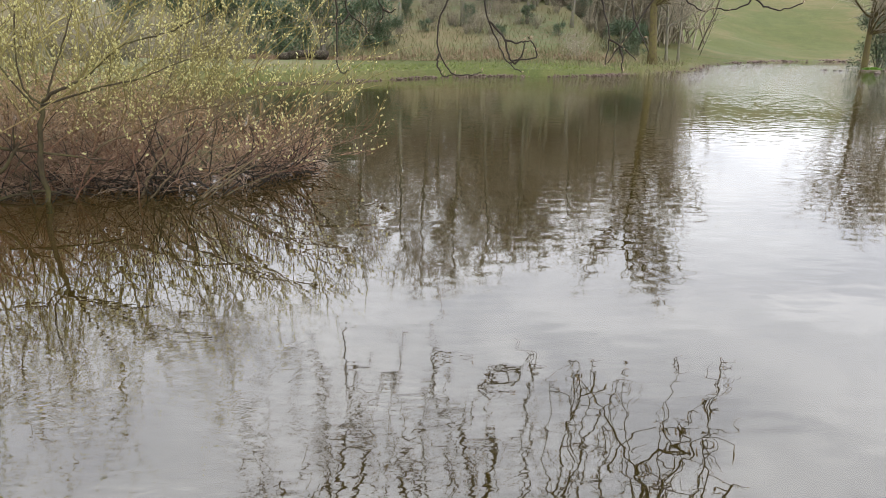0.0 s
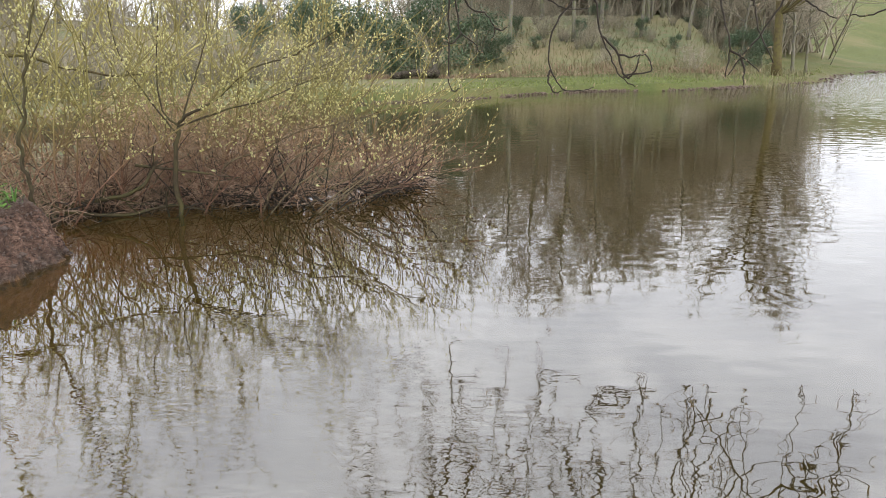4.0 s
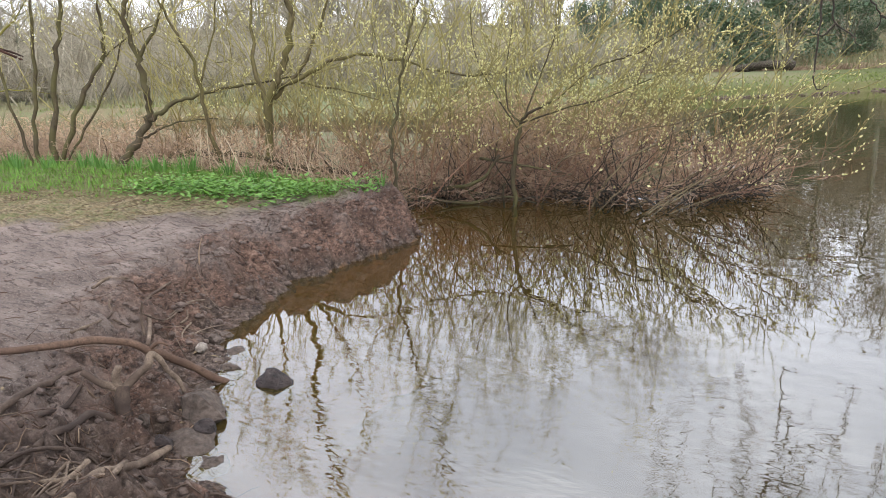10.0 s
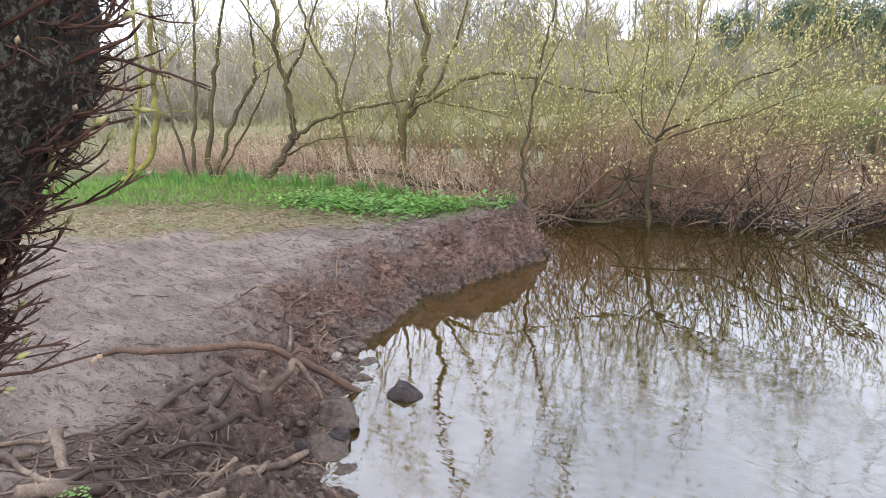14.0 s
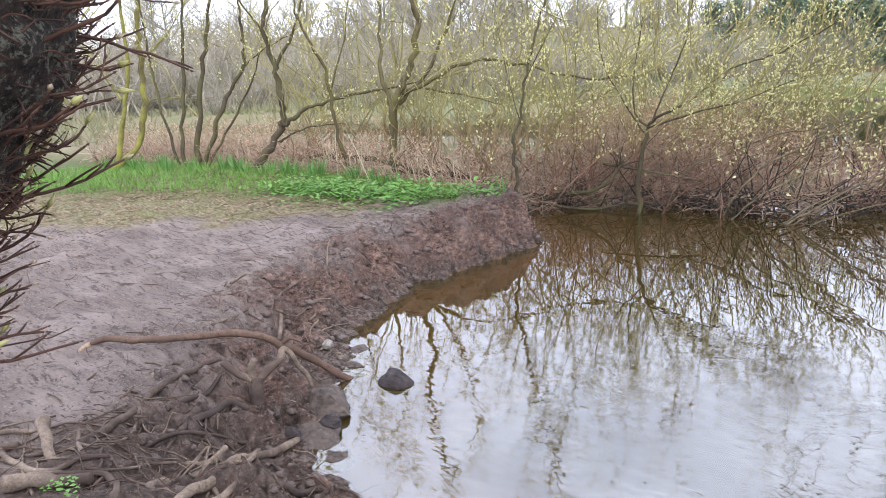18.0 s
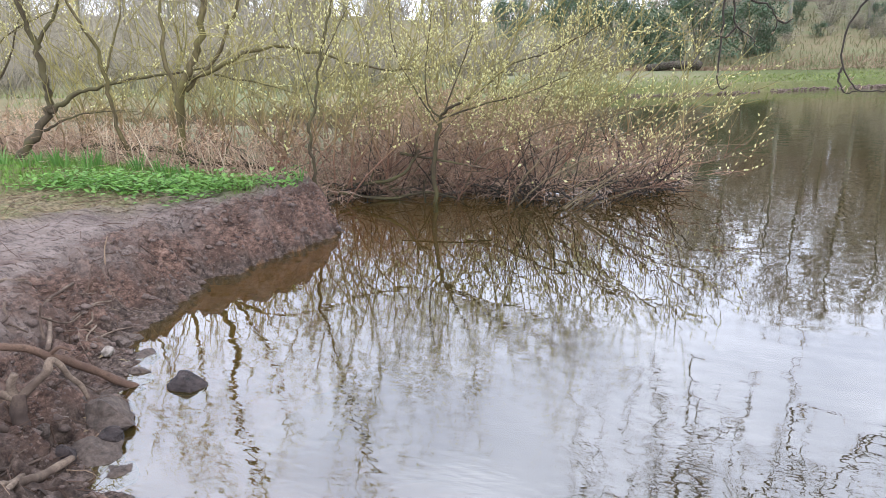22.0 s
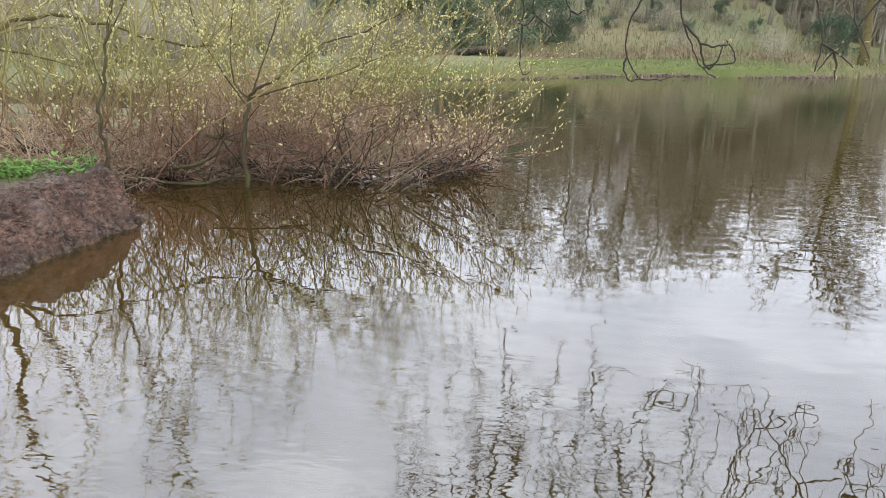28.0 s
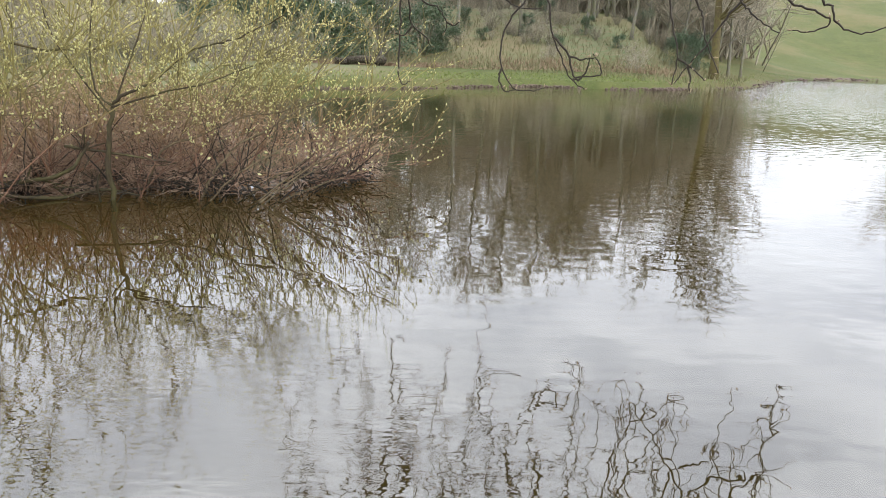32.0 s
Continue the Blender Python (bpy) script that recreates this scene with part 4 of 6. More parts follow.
# ---- grass, herbs and daffodil leaves behind the path ----
g = Geo()
n = 0
while n < 17000:
    x, y = rnd(-12.5, -3.9), rnd(2.5, 7.0)
    h = [ground_height(x, y)]
    if random.random() > cover("turf", x, y) ** 1.5 * (0.2 + 0.8 * min(1, max(0, (y - 4.0 - 0.42 * (x + 7.5)) / 0.6))):
        continue
    n += 1
    a = rnd(0, 6.283)
    tuft = 0.5 + 0.5 * noise.noise(Vector((x * 2.4, y * 2.4, 3)))
    if random.random() > 0.35 + tuft:
        continue
    long = rnd(0.03, 0.105) * (0.5 + 0.4 * cover("turf", x, y) + 0.5 * tuft)
    g.blade((x, y, h[0] - 0.005), (math.cos(a) * 0.35, math.sin(a) * 0.35, 1), long, rnd(0.004, 0.008), (math.cos(a) * long * 0.4, math.sin(a) * long * 0.4, -long * 0.1))
stuff("grass", g, GRASS, "bright green spring grass beside the path", "grass")
g = Geo()
n = 0
while n < 1900:
    x = rnd(-6.6, -3.95)
    y = 5.55 + 0.18 * (x + 5) + random.gauss(0, 0.28)
    if x > -4.5 and y < 5.75:
        continue
    n += 1
    z = ground_height(x, y) + abs(random.gauss(0.06, 0.09)) * (0.6 + 0.8 * noise.noise(Vector((x * 3, y * 3, 0))) ** 2)
    a = rnd(0, 6.283)
    g.leaf((x, y, z), (math.cos(a), math.sin(a), rnd(-0.2, 0.5)), (0, 0, 1), rnd(0.04, 0.1), rnd(0.025, 0.055))
stuff("herbs", g, HERB, "low leafy green herbs at the bank top", "herbs")


def daffodil_clump(x, y, n, tall):
    z = ground_height(x, y)
    clump = thing("daffodil_clump", (x, y, z), "clump of upright blue-green daffodil leaves", "plant", "daffodil clumps")
    g = Geo()
    for _ in range(n):
        a = rnd(0, 6.283)
        r = abs(random.gauss(0, 0.06))
        d = Vector((math.cos(a) * 0.22, math.sin(a) * 0.22, 1))
        long = tall * rnd(0.6, 1.05)
        g.blade((x + math.cos(a) * r, y + math.sin(a) * r, z - 0.01), d, long, 0.014, (math.cos(a) * 0.06, math.sin(a) * 0.06, 0))
    part("leaf_tuft", g, DAFF, clump, kind="stuff")


for k in range(26):
    daffodil_clump(-5.6 - 0.24 * k + rnd(-0.15, 0.15), 6.25 + rnd(-0.25, 0.25) - 0.02 * k, random.randint(12, 26), rnd(0.2, 0.32))
for x, y in ((-4.0, 6.1), (-4.35, 6.1)):
    daffodil_clump(x, y, 9, 0.17)

# a small green plant and moss among the roots
for x, y, n in ((-2.38, 0.8, 16), (-2.45, 0.8, 9), (-2.3, 0.78, 10)):
    z = ground_height(x, y)
    plant = thing("ground_ivy", (x, y, z), "small green ivy plant between pale roots", "plant", "ivy among the roots")
    for _ in range(n):
        a = rnd(0, 6.283)
        r = rnd(0.0, 0.05)
        q = (x + math.cos(a) * r, y + math.sin(a) * r, z + rnd(0.015, 0.05))
        part("leaf", Geo().leaf(q, (math.cos(a), math.sin(a), rnd(-0.3, 0.4)), (0, 0, 1), rnd(0.012, 0.022), rnd(0.012, 0.02)), HERB, plant)

# ---- the willows on the spit ----
def twigs_along(geo, kin, line, start, gap, long, up, spread, catkins, r=0.0054, bare=0.0):
    """Twigs set along a line, with their own small twigs, and catkins along those."""
    run = 0.0
    total = sum((line[i + 1] - line[i]).length for i in range(len(line) - 1))
    for i in range(len(line) - 1):
        seg = line[i + 1] - line[i]
        k = seg.length
        while run < k:
            p = line[i] + seg * (run / k)
            done = (sum((line[j + 1] - line[j]).length for j in range(i)) + run) / total
            run += gap * rnd(0.6, 1.4)
            if done < start:
                continue
            d = (seg.normalized() * 0.8 + Vector((rnd(-1, 1), rnd(-1, 1), rnd(-0.6, 1))) * spread + Vector((0, 0, up))).normalized()
            s = shoot(p, d, long * rnd(0.45, 1.15), 5, 0.13, 0.03)
            geo.tube(s, taper(6, r, r * 0.4), 3, False)
            for j in (2, 3, 4):
                if random.random() < 0.75:
                    e = ((s[j] - s[j - 1]).normalized() + Vector((rnd(-1, 1), rnd(-1, 1), rnd(-0.4, 1))) * 0.8).normalized()
                    t = shoot(s[j], e, long * rnd(0.2, 0.5), 3, 0.15, 0.04)
                    geo.tube(t, taper(4, r * 0.6, r * 0.3), 3, False)
                    if kin is not None:
                        flowers(kin, t, catkins)
            if kin is not None:
                flowers(kin, s[2:], catkins)
        run -= k


def flowers(geo, line, n):
    for _ in range(n):
        i = random.randrange(0, len(line) - 1)
        p = line[i].lerp(line[i + 1], random.random())
        d = (line[i + 1] - line[i]).normalized() + Vector((rnd(-1, 1), rnd(-1, 1), rnd(-0.3, 1))) * 0.9
        geo.spindle(p, d, rnd(0.026, 0.052), rnd(0.008, 0.0135), 4)


def willow(label, limbs, twig_gap=0.09, twig_long=0.5, up=0.35, catkins=2, material=BARK_WILLOW, twig=SHOOT, name="willow_tree", spread=0.8, grow=True, stout=1.0):
    """limbs: (points, thickness at the foot, at the end, where twigs begin or None)."""
    base = Vector(limbs[0][0][0])
    tree = thing(name, base, label, "tree", "willows on the spit")
    tw, kin = Geo(), Geo()
    for k, (pts, r0, r1, start) in enumerate(limbs):
        line = curve(pts, 5)
        if grow and start is not None and r1 > 0.007:
            # the limb goes on and thins out, dividing twice
            d = (line[-1] - line[-2]).normalized()
            for _ in range(2):
                e = (d + Vector((rnd(-1, 1), rnd(-1, 1), rnd(0, 0.7))) * 0.35).normalized()
                s = shoot(line[-1], e, rnd(1.2, 2.6), 9, 0.3, 0.04)
                tw.tube(s, taper(10, max(r1 * 0.9, 0.011), 0.004), 5, False)
                twigs_along(tw, kin, s, 0.1, twig_gap * 1.5, twig_long, up, spread, catkins)
        line = [p + Vector((rnd(-1, 1), rnd(-1, 1), rnd(-1, 1))) * min(0.03, r0 * 0.55) if 0 < i < len(line) - 1 else p for i, p in enumerate(line)]
        g = Geo().tube(line, [0.72 * stout * r * rnd(0.82, 1.12) for r in taper(len(line), r0, r1)], 8)
        part("trunk" if k == 0 else "limb", g, material, tree)
        if start is not None:
            twigs_along(tw, kin, line, start, twig_gap, twig_long, up, spread, catkins)
    part("twig_spray", tw, twig, tree, "thin olive-yellow twigs", kind="stuff")
    if kin.v:
        part("catkin_cover", kin, CATKIN, tree, "pale yellow-green catkins", kind="stuff")
    return tree


willow("goat willow in catkin with a low fork at the pond edge", [
    ([(-3.11, 7.6, -0.15), (-3.1, 7.59, 0.49), (-3.03, 7.61, 1.01)], 0.036, 0.027, None),
    ([(-3.03, 7.61, 1.01), (-2.91, 7.61, 1.12), (-2.64, 7.7, 1.26), (-2.46, 7.76, 1.42), (-2.28, 7.81, 1.57), (-2.0, 7.89, 1.67), (-1.7, 7.95, 1.78), (-1.3, 8.0, 2.0)], 0.021, 0.006, 0.1),
    ([(-3.0, 7.5, 1.0), (-2.43, 7.56, 1.18), (-2.1, 7.66, 1.26), (-1.85, 7.71, 1.36), (-1.5, 7.8, 1.5)], 0.012, 0.005, 0.15),
    ([(-3.03, 7.61, 1.0), (-3.14, 7.6, 1.09), (-3.2, 7.62, 1.2), (-3.25, 7.7, 1.6), (-3.2, 7.8, 2.2)], 0.015, 0.006, 0.3),
    ([(-3.0, 7.61, 1.03), (-2.9, 7.75, 1.4), (-2.75, 7.9, 1.9), (-2.7, 8.0, 2.5)], 0.014, 0.005, 0.2),
    ([(-3.05, 7.62, 0.9), (-3.4, 7.75, 1.3), (-3.7, 7.8, 1.8), (-3.8, 7.9, 2.4)], 0.012, 0.005, 0.2),
], 0.1, 0.5, 0.3, 3, BARK_DARK, stout=1.25)
willow("spreading willow whose low boughs fan out over the water", [
    ([(-2.95, 8.1, -0.1), (-2.68, 7.9, 0.49), (-2.29, 8.02, 0.67), (-1.81, 8.14, 0.88), (-1.38, 8.22, 0.95), (-0.9, 8.3, 1.15)], 0.02, 0.006, 0.3),
    ([(-2.3, 7.9, -0.1), (-2.07, 7.87, 0.31), (-1.86, 7.92, 0.57), (-1.51, 7.99, 0.77), (-1.18, 8.05, 0.99), (-0.9, 8.08, 1.09), (-0.5, 8.12, 1.18), (-0.1, 8.2, 1.35)], 0.022, 0.005, 0.25),
    ([(-1.6, 7.66, -0.12), (-1.54, 7.68, 0.01), (-1.24, 7.74, 0.23), (-0.89, 7.78, 0.49), (-0.55, 7.81, 0.68), (-0.2, 7.9, 0.85)], 0.018, 0.005, 0.3),
    ([(-1.7, 7.72, -0.1), (-1.35, 7.78, 0.2), (-0.95, 7.84, 0.42), (-0.5, 7.9, 0.6), (-0.05, 8.0, 0.72), (0.3, 8.1, 0.74)], 0.014, 0.004, 0.4),
    ([(-1.62, 7.7, -0.1), (-1.3, 7.73, 0.16), (-0.9, 7.78, 0.4), (-0.45, 7.8, 0.68), (-0.1, 7.85, 0.92)], 0.014, 0.004, 0.4),
    ([(-1.5, 7.75, -0.1), (-1.1, 7.8, 0.12), (-0.6, 7.85, 0.3), (-0.1, 7.95, 0.42), (0.35, 8.05, 0.4)], 0.011, 0.003, 0.35),
    ([(-2.2, 7.7, -0.1), (-1.8, 7.74, 0.3), (-1.3, 7.8, 0.6), (-0.8, 7.85, 0.95), (-0.45, 7.9, 1.2)], 0.016, 0.005, 0.35),
    ([(-1.9, 8.0, -0.1), (-1.4, 8.1, 0.25), (-0.8, 8.3, 0.6), (-0.2, 8.6, 0.85), (0.1, 8.8, 1.0)], 0.018, 0.005, 0.3),
    ([(-1.5, 8.3, -0.1), (-1.0, 8.5, 0.4), (-0.4, 8.8, 0.8), (0.05, 9.1, 1.15)], 0.018, 0.005, 0.3),
    ([(-1.8, 8.5, -0.1), (-1.5, 8.6, 0.7), (-1.1, 8.8, 1.3), (-0.8, 9.0, 1.8)], 0.018, 0.006, 0.3),
    ([(-1.2, 8.6, -0.1), (-0.6, 8.9, 0.25), (0.0, 9.3, 0.4), (0.3, 9.5, 0.5)], 0.014, 0.004, 0.3),
    ([(-2.4, 8.6, 0.0), (-2.2, 8.6, 0.8), (-1.9, 8.7, 1.5), (-1.7, 8.8, 2.1)], 0.018, 0.006, 0.3),
], 0.11, 0.45, 0.25, 1, material=BARK_TAN, grow=False, stout=1.0)
willow("slender upright willow stem at the bank's tip", [
    ([(-3.94, 6.3, 0.2), (-3.94, 6.26, 0.62), (-3.96, 6.24, 0.91), (-3.89, 6.27, 1.22), (-3.82, 6.3, 1.65), (-3.73, 6.34, 2.05), (-3.64, 6.39, 2.4), (-3.5, 6.5, 3.3)], 0.03, 0.012, 0.35),
    ([(-3.83, 6.3, 1.6), (-3.7, 6.5, 2.0), (-3.5, 6.7, 2.5)], 0.01, 0.004, 0.2),
    ([(-3.9, 6.27, 1.2), (-4.1, 6.4, 1.6), (-4.3, 6.5, 2.2)], 0.01, 0.004, 0.2),
], 0.11, 0.45, 0.45, 2, BARK_DARK)
willow("crooked olive-barked willow with a long level limb", [
    ([(-6.5, 7.19, 0.2), (-6.46, 7.2, 1.14), (-6.36, 7.28, 1.53), (-6.27, 7.36, 1.79), (-6.14, 7.46, 2.37), (-6.25, 7.39, 2.8), (-6.2, 7.4, 3.6), (-6.0, 7.5, 4.6)], 0.085, 0.03, 0.45),
    ([(-6.36, 7.28, 1.45), (-6.02, 7.33, 1.55), (-5.7, 7.58, 1.74), (-5.33, 7.84, 1.83), (-4.85, 8.15, 1.71), (-4.22, 8.49, 1.52), (-3.6, 8.7, 1.55)], 0.045, 0.012, 0.2),
    ([(-6.4, 7.25, 1.3), (-6.1, 7.5, 1.7), (-5.8, 7.7, 2.4), (-5.6, 7.8, 3.4)], 0.045, 0.014, 0.3),
    ([(-6.45, 7.2, 1.1), (-6.7, 7.3, 1.7), (-6.9, 7.5, 2.6), (-6.95, 7.6, 3.6)], 0.05, 0.015, 0.3),
    ([(-6.0, 7.35, 1.5), (-5.5, 7.5, 1.4), (-5.0, 7.7, 1.25)], 0.022, 0.006, 0.3),
], 0.11, 0.55, 0.5, 2)
willow("thin leaning olive willow pole among brambles", [
    ([(-7.0, 6.95, 0.2), (-7.12, 6.84, 0.7), (-7.18, 6.77, 1.19), (-7.23, 6.73, 1.79), (-7.38, 6.57, 2.25), (-7.48, 6.45, 2.8), (-7.6, 6.4, 3.8)], 0.045, 0.014, 0.3),
    ([(-7.2, 6.75, 1.5), (-7.0, 6.9, 2.2), (-6.9, 7.0, 3.0)], 0.02, 0.008, 0.3),
], 0.12, 0.5, 0.5, 1)
willow("dark crooked willow with a snaking trunk", [
    ([(-8.42, 6.1, 0.2), (-8.3, 6.24, 0.5), (-8.13, 6.46, 0.82), (-8.02, 6.59, 1.14), (-8.03, 6.57, 1.46), (-8.06, 6.55, 1.88), (-8.14, 6.47, 2.4), (-8.08, 6.52, 2.8), (-8.3, 6.6, 3.8)], 0.075, 0.03, 0.45),
    ([(-8.0, 6.55, 1.08), (-7.87, 6.6, 1.14), (-7.64, 6.73, 1.29), (-7.38, 7.01, 1.4), (-6.86, 7.5, 1.52), (-6.4, 7.9, 1.6)], 0.045, 0.012, 0.3),
    ([(-8.1, 6.5, 0.83), (-7.87, 6.61, 0.95), (-7.65, 6.86, 1.04), (-7.3, 7.1, 1.05)], 0.022, 0.006, 0.4),
    ([(-8.06, 6.55, 1.85), (-7.8, 6.7, 2.3), (-7.6, 6.9, 3.0)], 0.03, 0.012, 0.2),
    ([(-8.1, 6.5, 2.3), (-8.4, 6.4, 2.7), (-8.8, 6.3, 3.3)], 0.025, 0.01, 0.2),
], 0.09, 0.5, 0.35, 1, BARK_DARK, stout=1.2)
willow("many-stemmed olive willow clump with upright poles", [
    ([(-10.12, 6.24, 0.2), (-10.11, 6.25, 0.91), (-10.04, 6.37, 1.79), (-9.98, 6.45, 2.9), (-9.9, 6.5, 4.2)], 0.055, 0.02, 0.4),
    ([(-10.02, 6.35, 0.2), (-9.97, 6.48, 1.01), (-9.86, 6.64, 2.06), (-9.75, 6.8, 2.91), (-9.5, 7.0, 4.0)], 0.075, 0.025, 0.4),
    ([(-9.95, 6.33, 0.2), (-9.67, 6.74, 1.29), (-9.46, 7.03, 1.92), (-9.41, 7.09, 2.32), (-9.42, 7.08, 2.9), (-9.3, 7.1, 3.8)], 0.06, 0.018, 0.35),
    ([(-9.9, 6.4, 0.3), (-9.6, 6.7, 0.9), (-9.2, 7.0, 1.7), (-8.9, 7.2, 2.6)], 0.035, 0.012, 0.4),
    ([(-10.15, 6.2, 0.3), (-10.35, 6.1, 1.3), (-10.5, 6.1, 2.4), (-10.6, 6.1, 3.4)], 0.04, 0.014, 0.4),
    ([(-9.46, 7.03, 1.9), (-9.1, 7.3, 2.2), (-8.8, 7.6, 2.4)], 0.02, 0.008, 0.2),
], 0.08, 0.55, 0.4, 1, BARK_DARK, stout=0.95)
willow("mossy yellow-green tree with a swept trunk foot", [
    ([(-11.5, 5.5, 0.25), (-11.32, 5.75, 0.45), (-11.14, 6.08, 0.78), (-11.06, 6.22, 1.33), (-11.03, 6.27, 2.12), (-11.02, 6.3, 2.65), (-10.98, 6.36, 3.2), (-10.9, 6.4, 4.4)], 0.095, 0.05, 0.6),
    ([(-11.45, 5.75, 0.25), (-11.4, 5.82, 0.6), (-11.3, 6.0, 1.35), (-11.23, 6.13, 1.95), (-11.21, 6.17, 2.66), (-11.3, 6.2, 3.8)], 0.08, 0.03, 0.5),
    ([(-11.03, 6.27, 2.1), (-10.7, 6.5, 2.4), (-10.3, 6.7, 2.9)], 0.03, 0.01, 0.2),
    ([(-11.06, 6.22, 1.4), (-10.8, 6.4, 1.5), (-10.3, 6.6, 1.45)], 0.022, 0.006, 0.2),
    ([(-11.3, 6.0, 1.5), (-11.8, 6.0, 1.9), (-12.3, 5.9, 2.6)], 0.03, 0.01, 0.2),
], 0.1, 0.55, 0.3, 0, BARK_MOSSY, name="mossy_tree", stout=0.9)
willow("mossy leaning trunk with bare twigs over the grass", [
    ([(-12.9, 4.6, 0.25), (-12.6, 4.8, 0.8), (-12.4, 5.1, 1.6), (-12.4, 5.3, 2.6), (-12.3, 5.4, 4.0)], 0.09, 0.04, 0.3),
    ([(-12.5, 5.0, 1.2), (-12.0, 5.2, 1.7), (-11.6, 5.5, 2.4)], 0.03, 0.01, 0.2),
    ([(-12.4, 5.2, 2.0), (-12.9, 5.0, 2.6), (-13.2, 4.9, 3.4)], 0.03, 0.01, 0.2),
], 0.17, 0.5, 0.3, 0, BARK_MOSSY, name="mossy_tree")

# upright yellow-green shoots that fill the spit, leaning out over the pond at its end
stools = []
for k in range(26):
    x = rnd(-9.2, -4.6) if k % 3 == 0 else rnd(-4.4, -1.0)
    y = rnd(7.9, 10.4) if x > -4 else rnd(7.1, 9.8)
    stools.append((x, y, []))
for _ in range(300):
    x = rnd(-9.5, -4.5) if random.random() < 0.36 else rnd(-4.5, -0.9)
    back = 8.4 if x > -4 else 7.4
    y = rnd(back - 0.7, back + 2.6) if x > -4 else rnd(6.9, 10.5)
    if x > -2 and (y < 8.2 or random.random() < 0.35):
        continue
    out = max(0.0, (x + 4.0) / 3.2)
    tall = rnd(1.2, 4.4) * (1 - 0.4 * min(1, out))
    z = max(ground_height(x, y), -0.05)
    s = shoot((x, y, z), (rnd(-0.8, 0.9) + 0.8 * out, rnd(-0.6, 0.3) - 0.1 * out, 1), tall, 8, 0.3, 0.03)
    r = rnd(0.004, 0.008) + 0.0012 * tall
    g, kin = Geo(), Geo()
    g.tube(s, taper(9, r, 0.004), 4, False)
    for j in range(1, 8):
        for _ in range(2):
            if random.random() < 0.75:
                d = (s[j] - s[j - 1]).normalized() * 0.6 + Vector((rnd(-1, 1), rnd(-1, 1), rnd(-0.5, 0.8))) * 0.9
                t = shoot(s[j], d, rnd(0.2, 0.8), 5, 0.26, 0.03)
                g.tube(t, taper(6, min(r * 0.6, 0.0062), 0.0024), 3, False)
                if s[j].z > 0.6 and x > -7.5 and random.random() < (0.9 if x > -4.5 else 0.5):
                    flowers(kin, t, random.randint(3, 9) if x > -4.5 else 2)
    min(stools, key=lambda q: math.hypot(q[0] - x, q[1] - y))[2].append((g, kin))
for x, y, shoots in stools:
    if not shoots:
        continue
    shrub = thing("willow_shrub", (x, y, max(0, ground_height(x, y))), "olive willow shrub in catkin on the wet spit" if x > -4.5 else "bare olive willow shrub behind the grass", "shrub", "willow shrubs on the spit")
    for g, kin in shoots:
        ob = part("shoot", g, SHOOT, shrub)
        if kin.v:
            part("catkin_cover", kin, CATKIN, ob, "pale yellow catkins", kind="stuff")

# tangled red-brown brambles and dead twigs along the waterline
g = Geo()
FRONT = [(-4.3, 7.25), (-3.9, 7.75), (-3.3, 8.0), (-2.6, 7.95), (-1.9, 7.85), (-1.3, 8.1), (-0.9, 8.7), (-0.5, 9.2)]
line = curve([(x, y, 0) for x, y in FRONT], 10)
dark = Geo()
for k in range(1100):
    p = random.choice(line)
    x, y = p.x + rnd(-0.15, 0.15), p.y + 0.12 + abs(random.gauss(0.1, 0.5))
    if x > -2.2 and random.random() < 0.68:
        continue
    out = max(0.0, (x + 3.5) / 2.8)
    z = max(ground_height(x, y), -0.03) + abs(random.gauss(0.1, 0.15))
    s = shoot((x, y, z), (rnd(-1.0, 1.0) + 0.25 * out, rnd(-1.0, 0.4), rnd(-0.3, 1.1)), rnd(0.3, 0.85), 7, 0.42, -0.08)
    s = [q if q.z > -0.02 else Vector((q.x, q.y, -0.02)) for q in s]
    (dark if k % 13 == 0 else g).tube(s, taper(8, rnd(0.0025, 0.008), 0.0016), 3, False)
    if k % 2:
        for q in s[2:6]:
            g.tube(shoot(q, (rnd(-1, 1), rnd(-1, 0.6), rnd(-0.7, 1)), rnd(0.08, 0.35), 4, 0.35), taper(5, 0.0026, 0.0014), 3, False)
# the thick of it: short crossing twigs to knee height and above
for k in range(1150):
    p = random.choice(line)
    x, y = p.x + rnd(-0.25, 0.25), p.y + 0.15 + abs(random.gauss(0.2, 0.8))
    out = max(0.0, (x + 3.5) / 2.8)
    if x > -2.2 and random.random() < 0.7:
        continue
    s = shoot((x, y, rnd(0.0, 0.75) * (1 - 0.45 * min(1, out))), (rnd(-0.8, 0.9) + 0.5 * out, rnd(-0.8, 0.6), rnd(-0.1, 1.0)), rnd(0.3, 0.75), 5, 0.4, 0.0)
    (dark if k % 15 == 0 else g).tube(s, taper(6, rnd(0.0026, 0.0052), 0.0016), 3, False)
# dark sticks heaped at the waterline, added as the shade under the tangle
for k in range(420):
    p = random.choice(line)
    x, y = p.x + rnd(-0.2, 0.2), p.y + rnd(-0.12, 0.7)
    a = rnd(0, 6.283)
    s = shoot((x, y, rnd(-0.02, 0.22)), (math.cos(a), math.sin(a), rnd(-0.2, 0.35)), rnd(0.2, 0.8), 6, 0.4, -0.02)
    s = [q if q.z > -0.03 else Vector((q.x, q.y, -0.03)) for q in s]
    dark.tube(s, taper(7, rnd(0.004, 0.013), 0.002), 4, False)
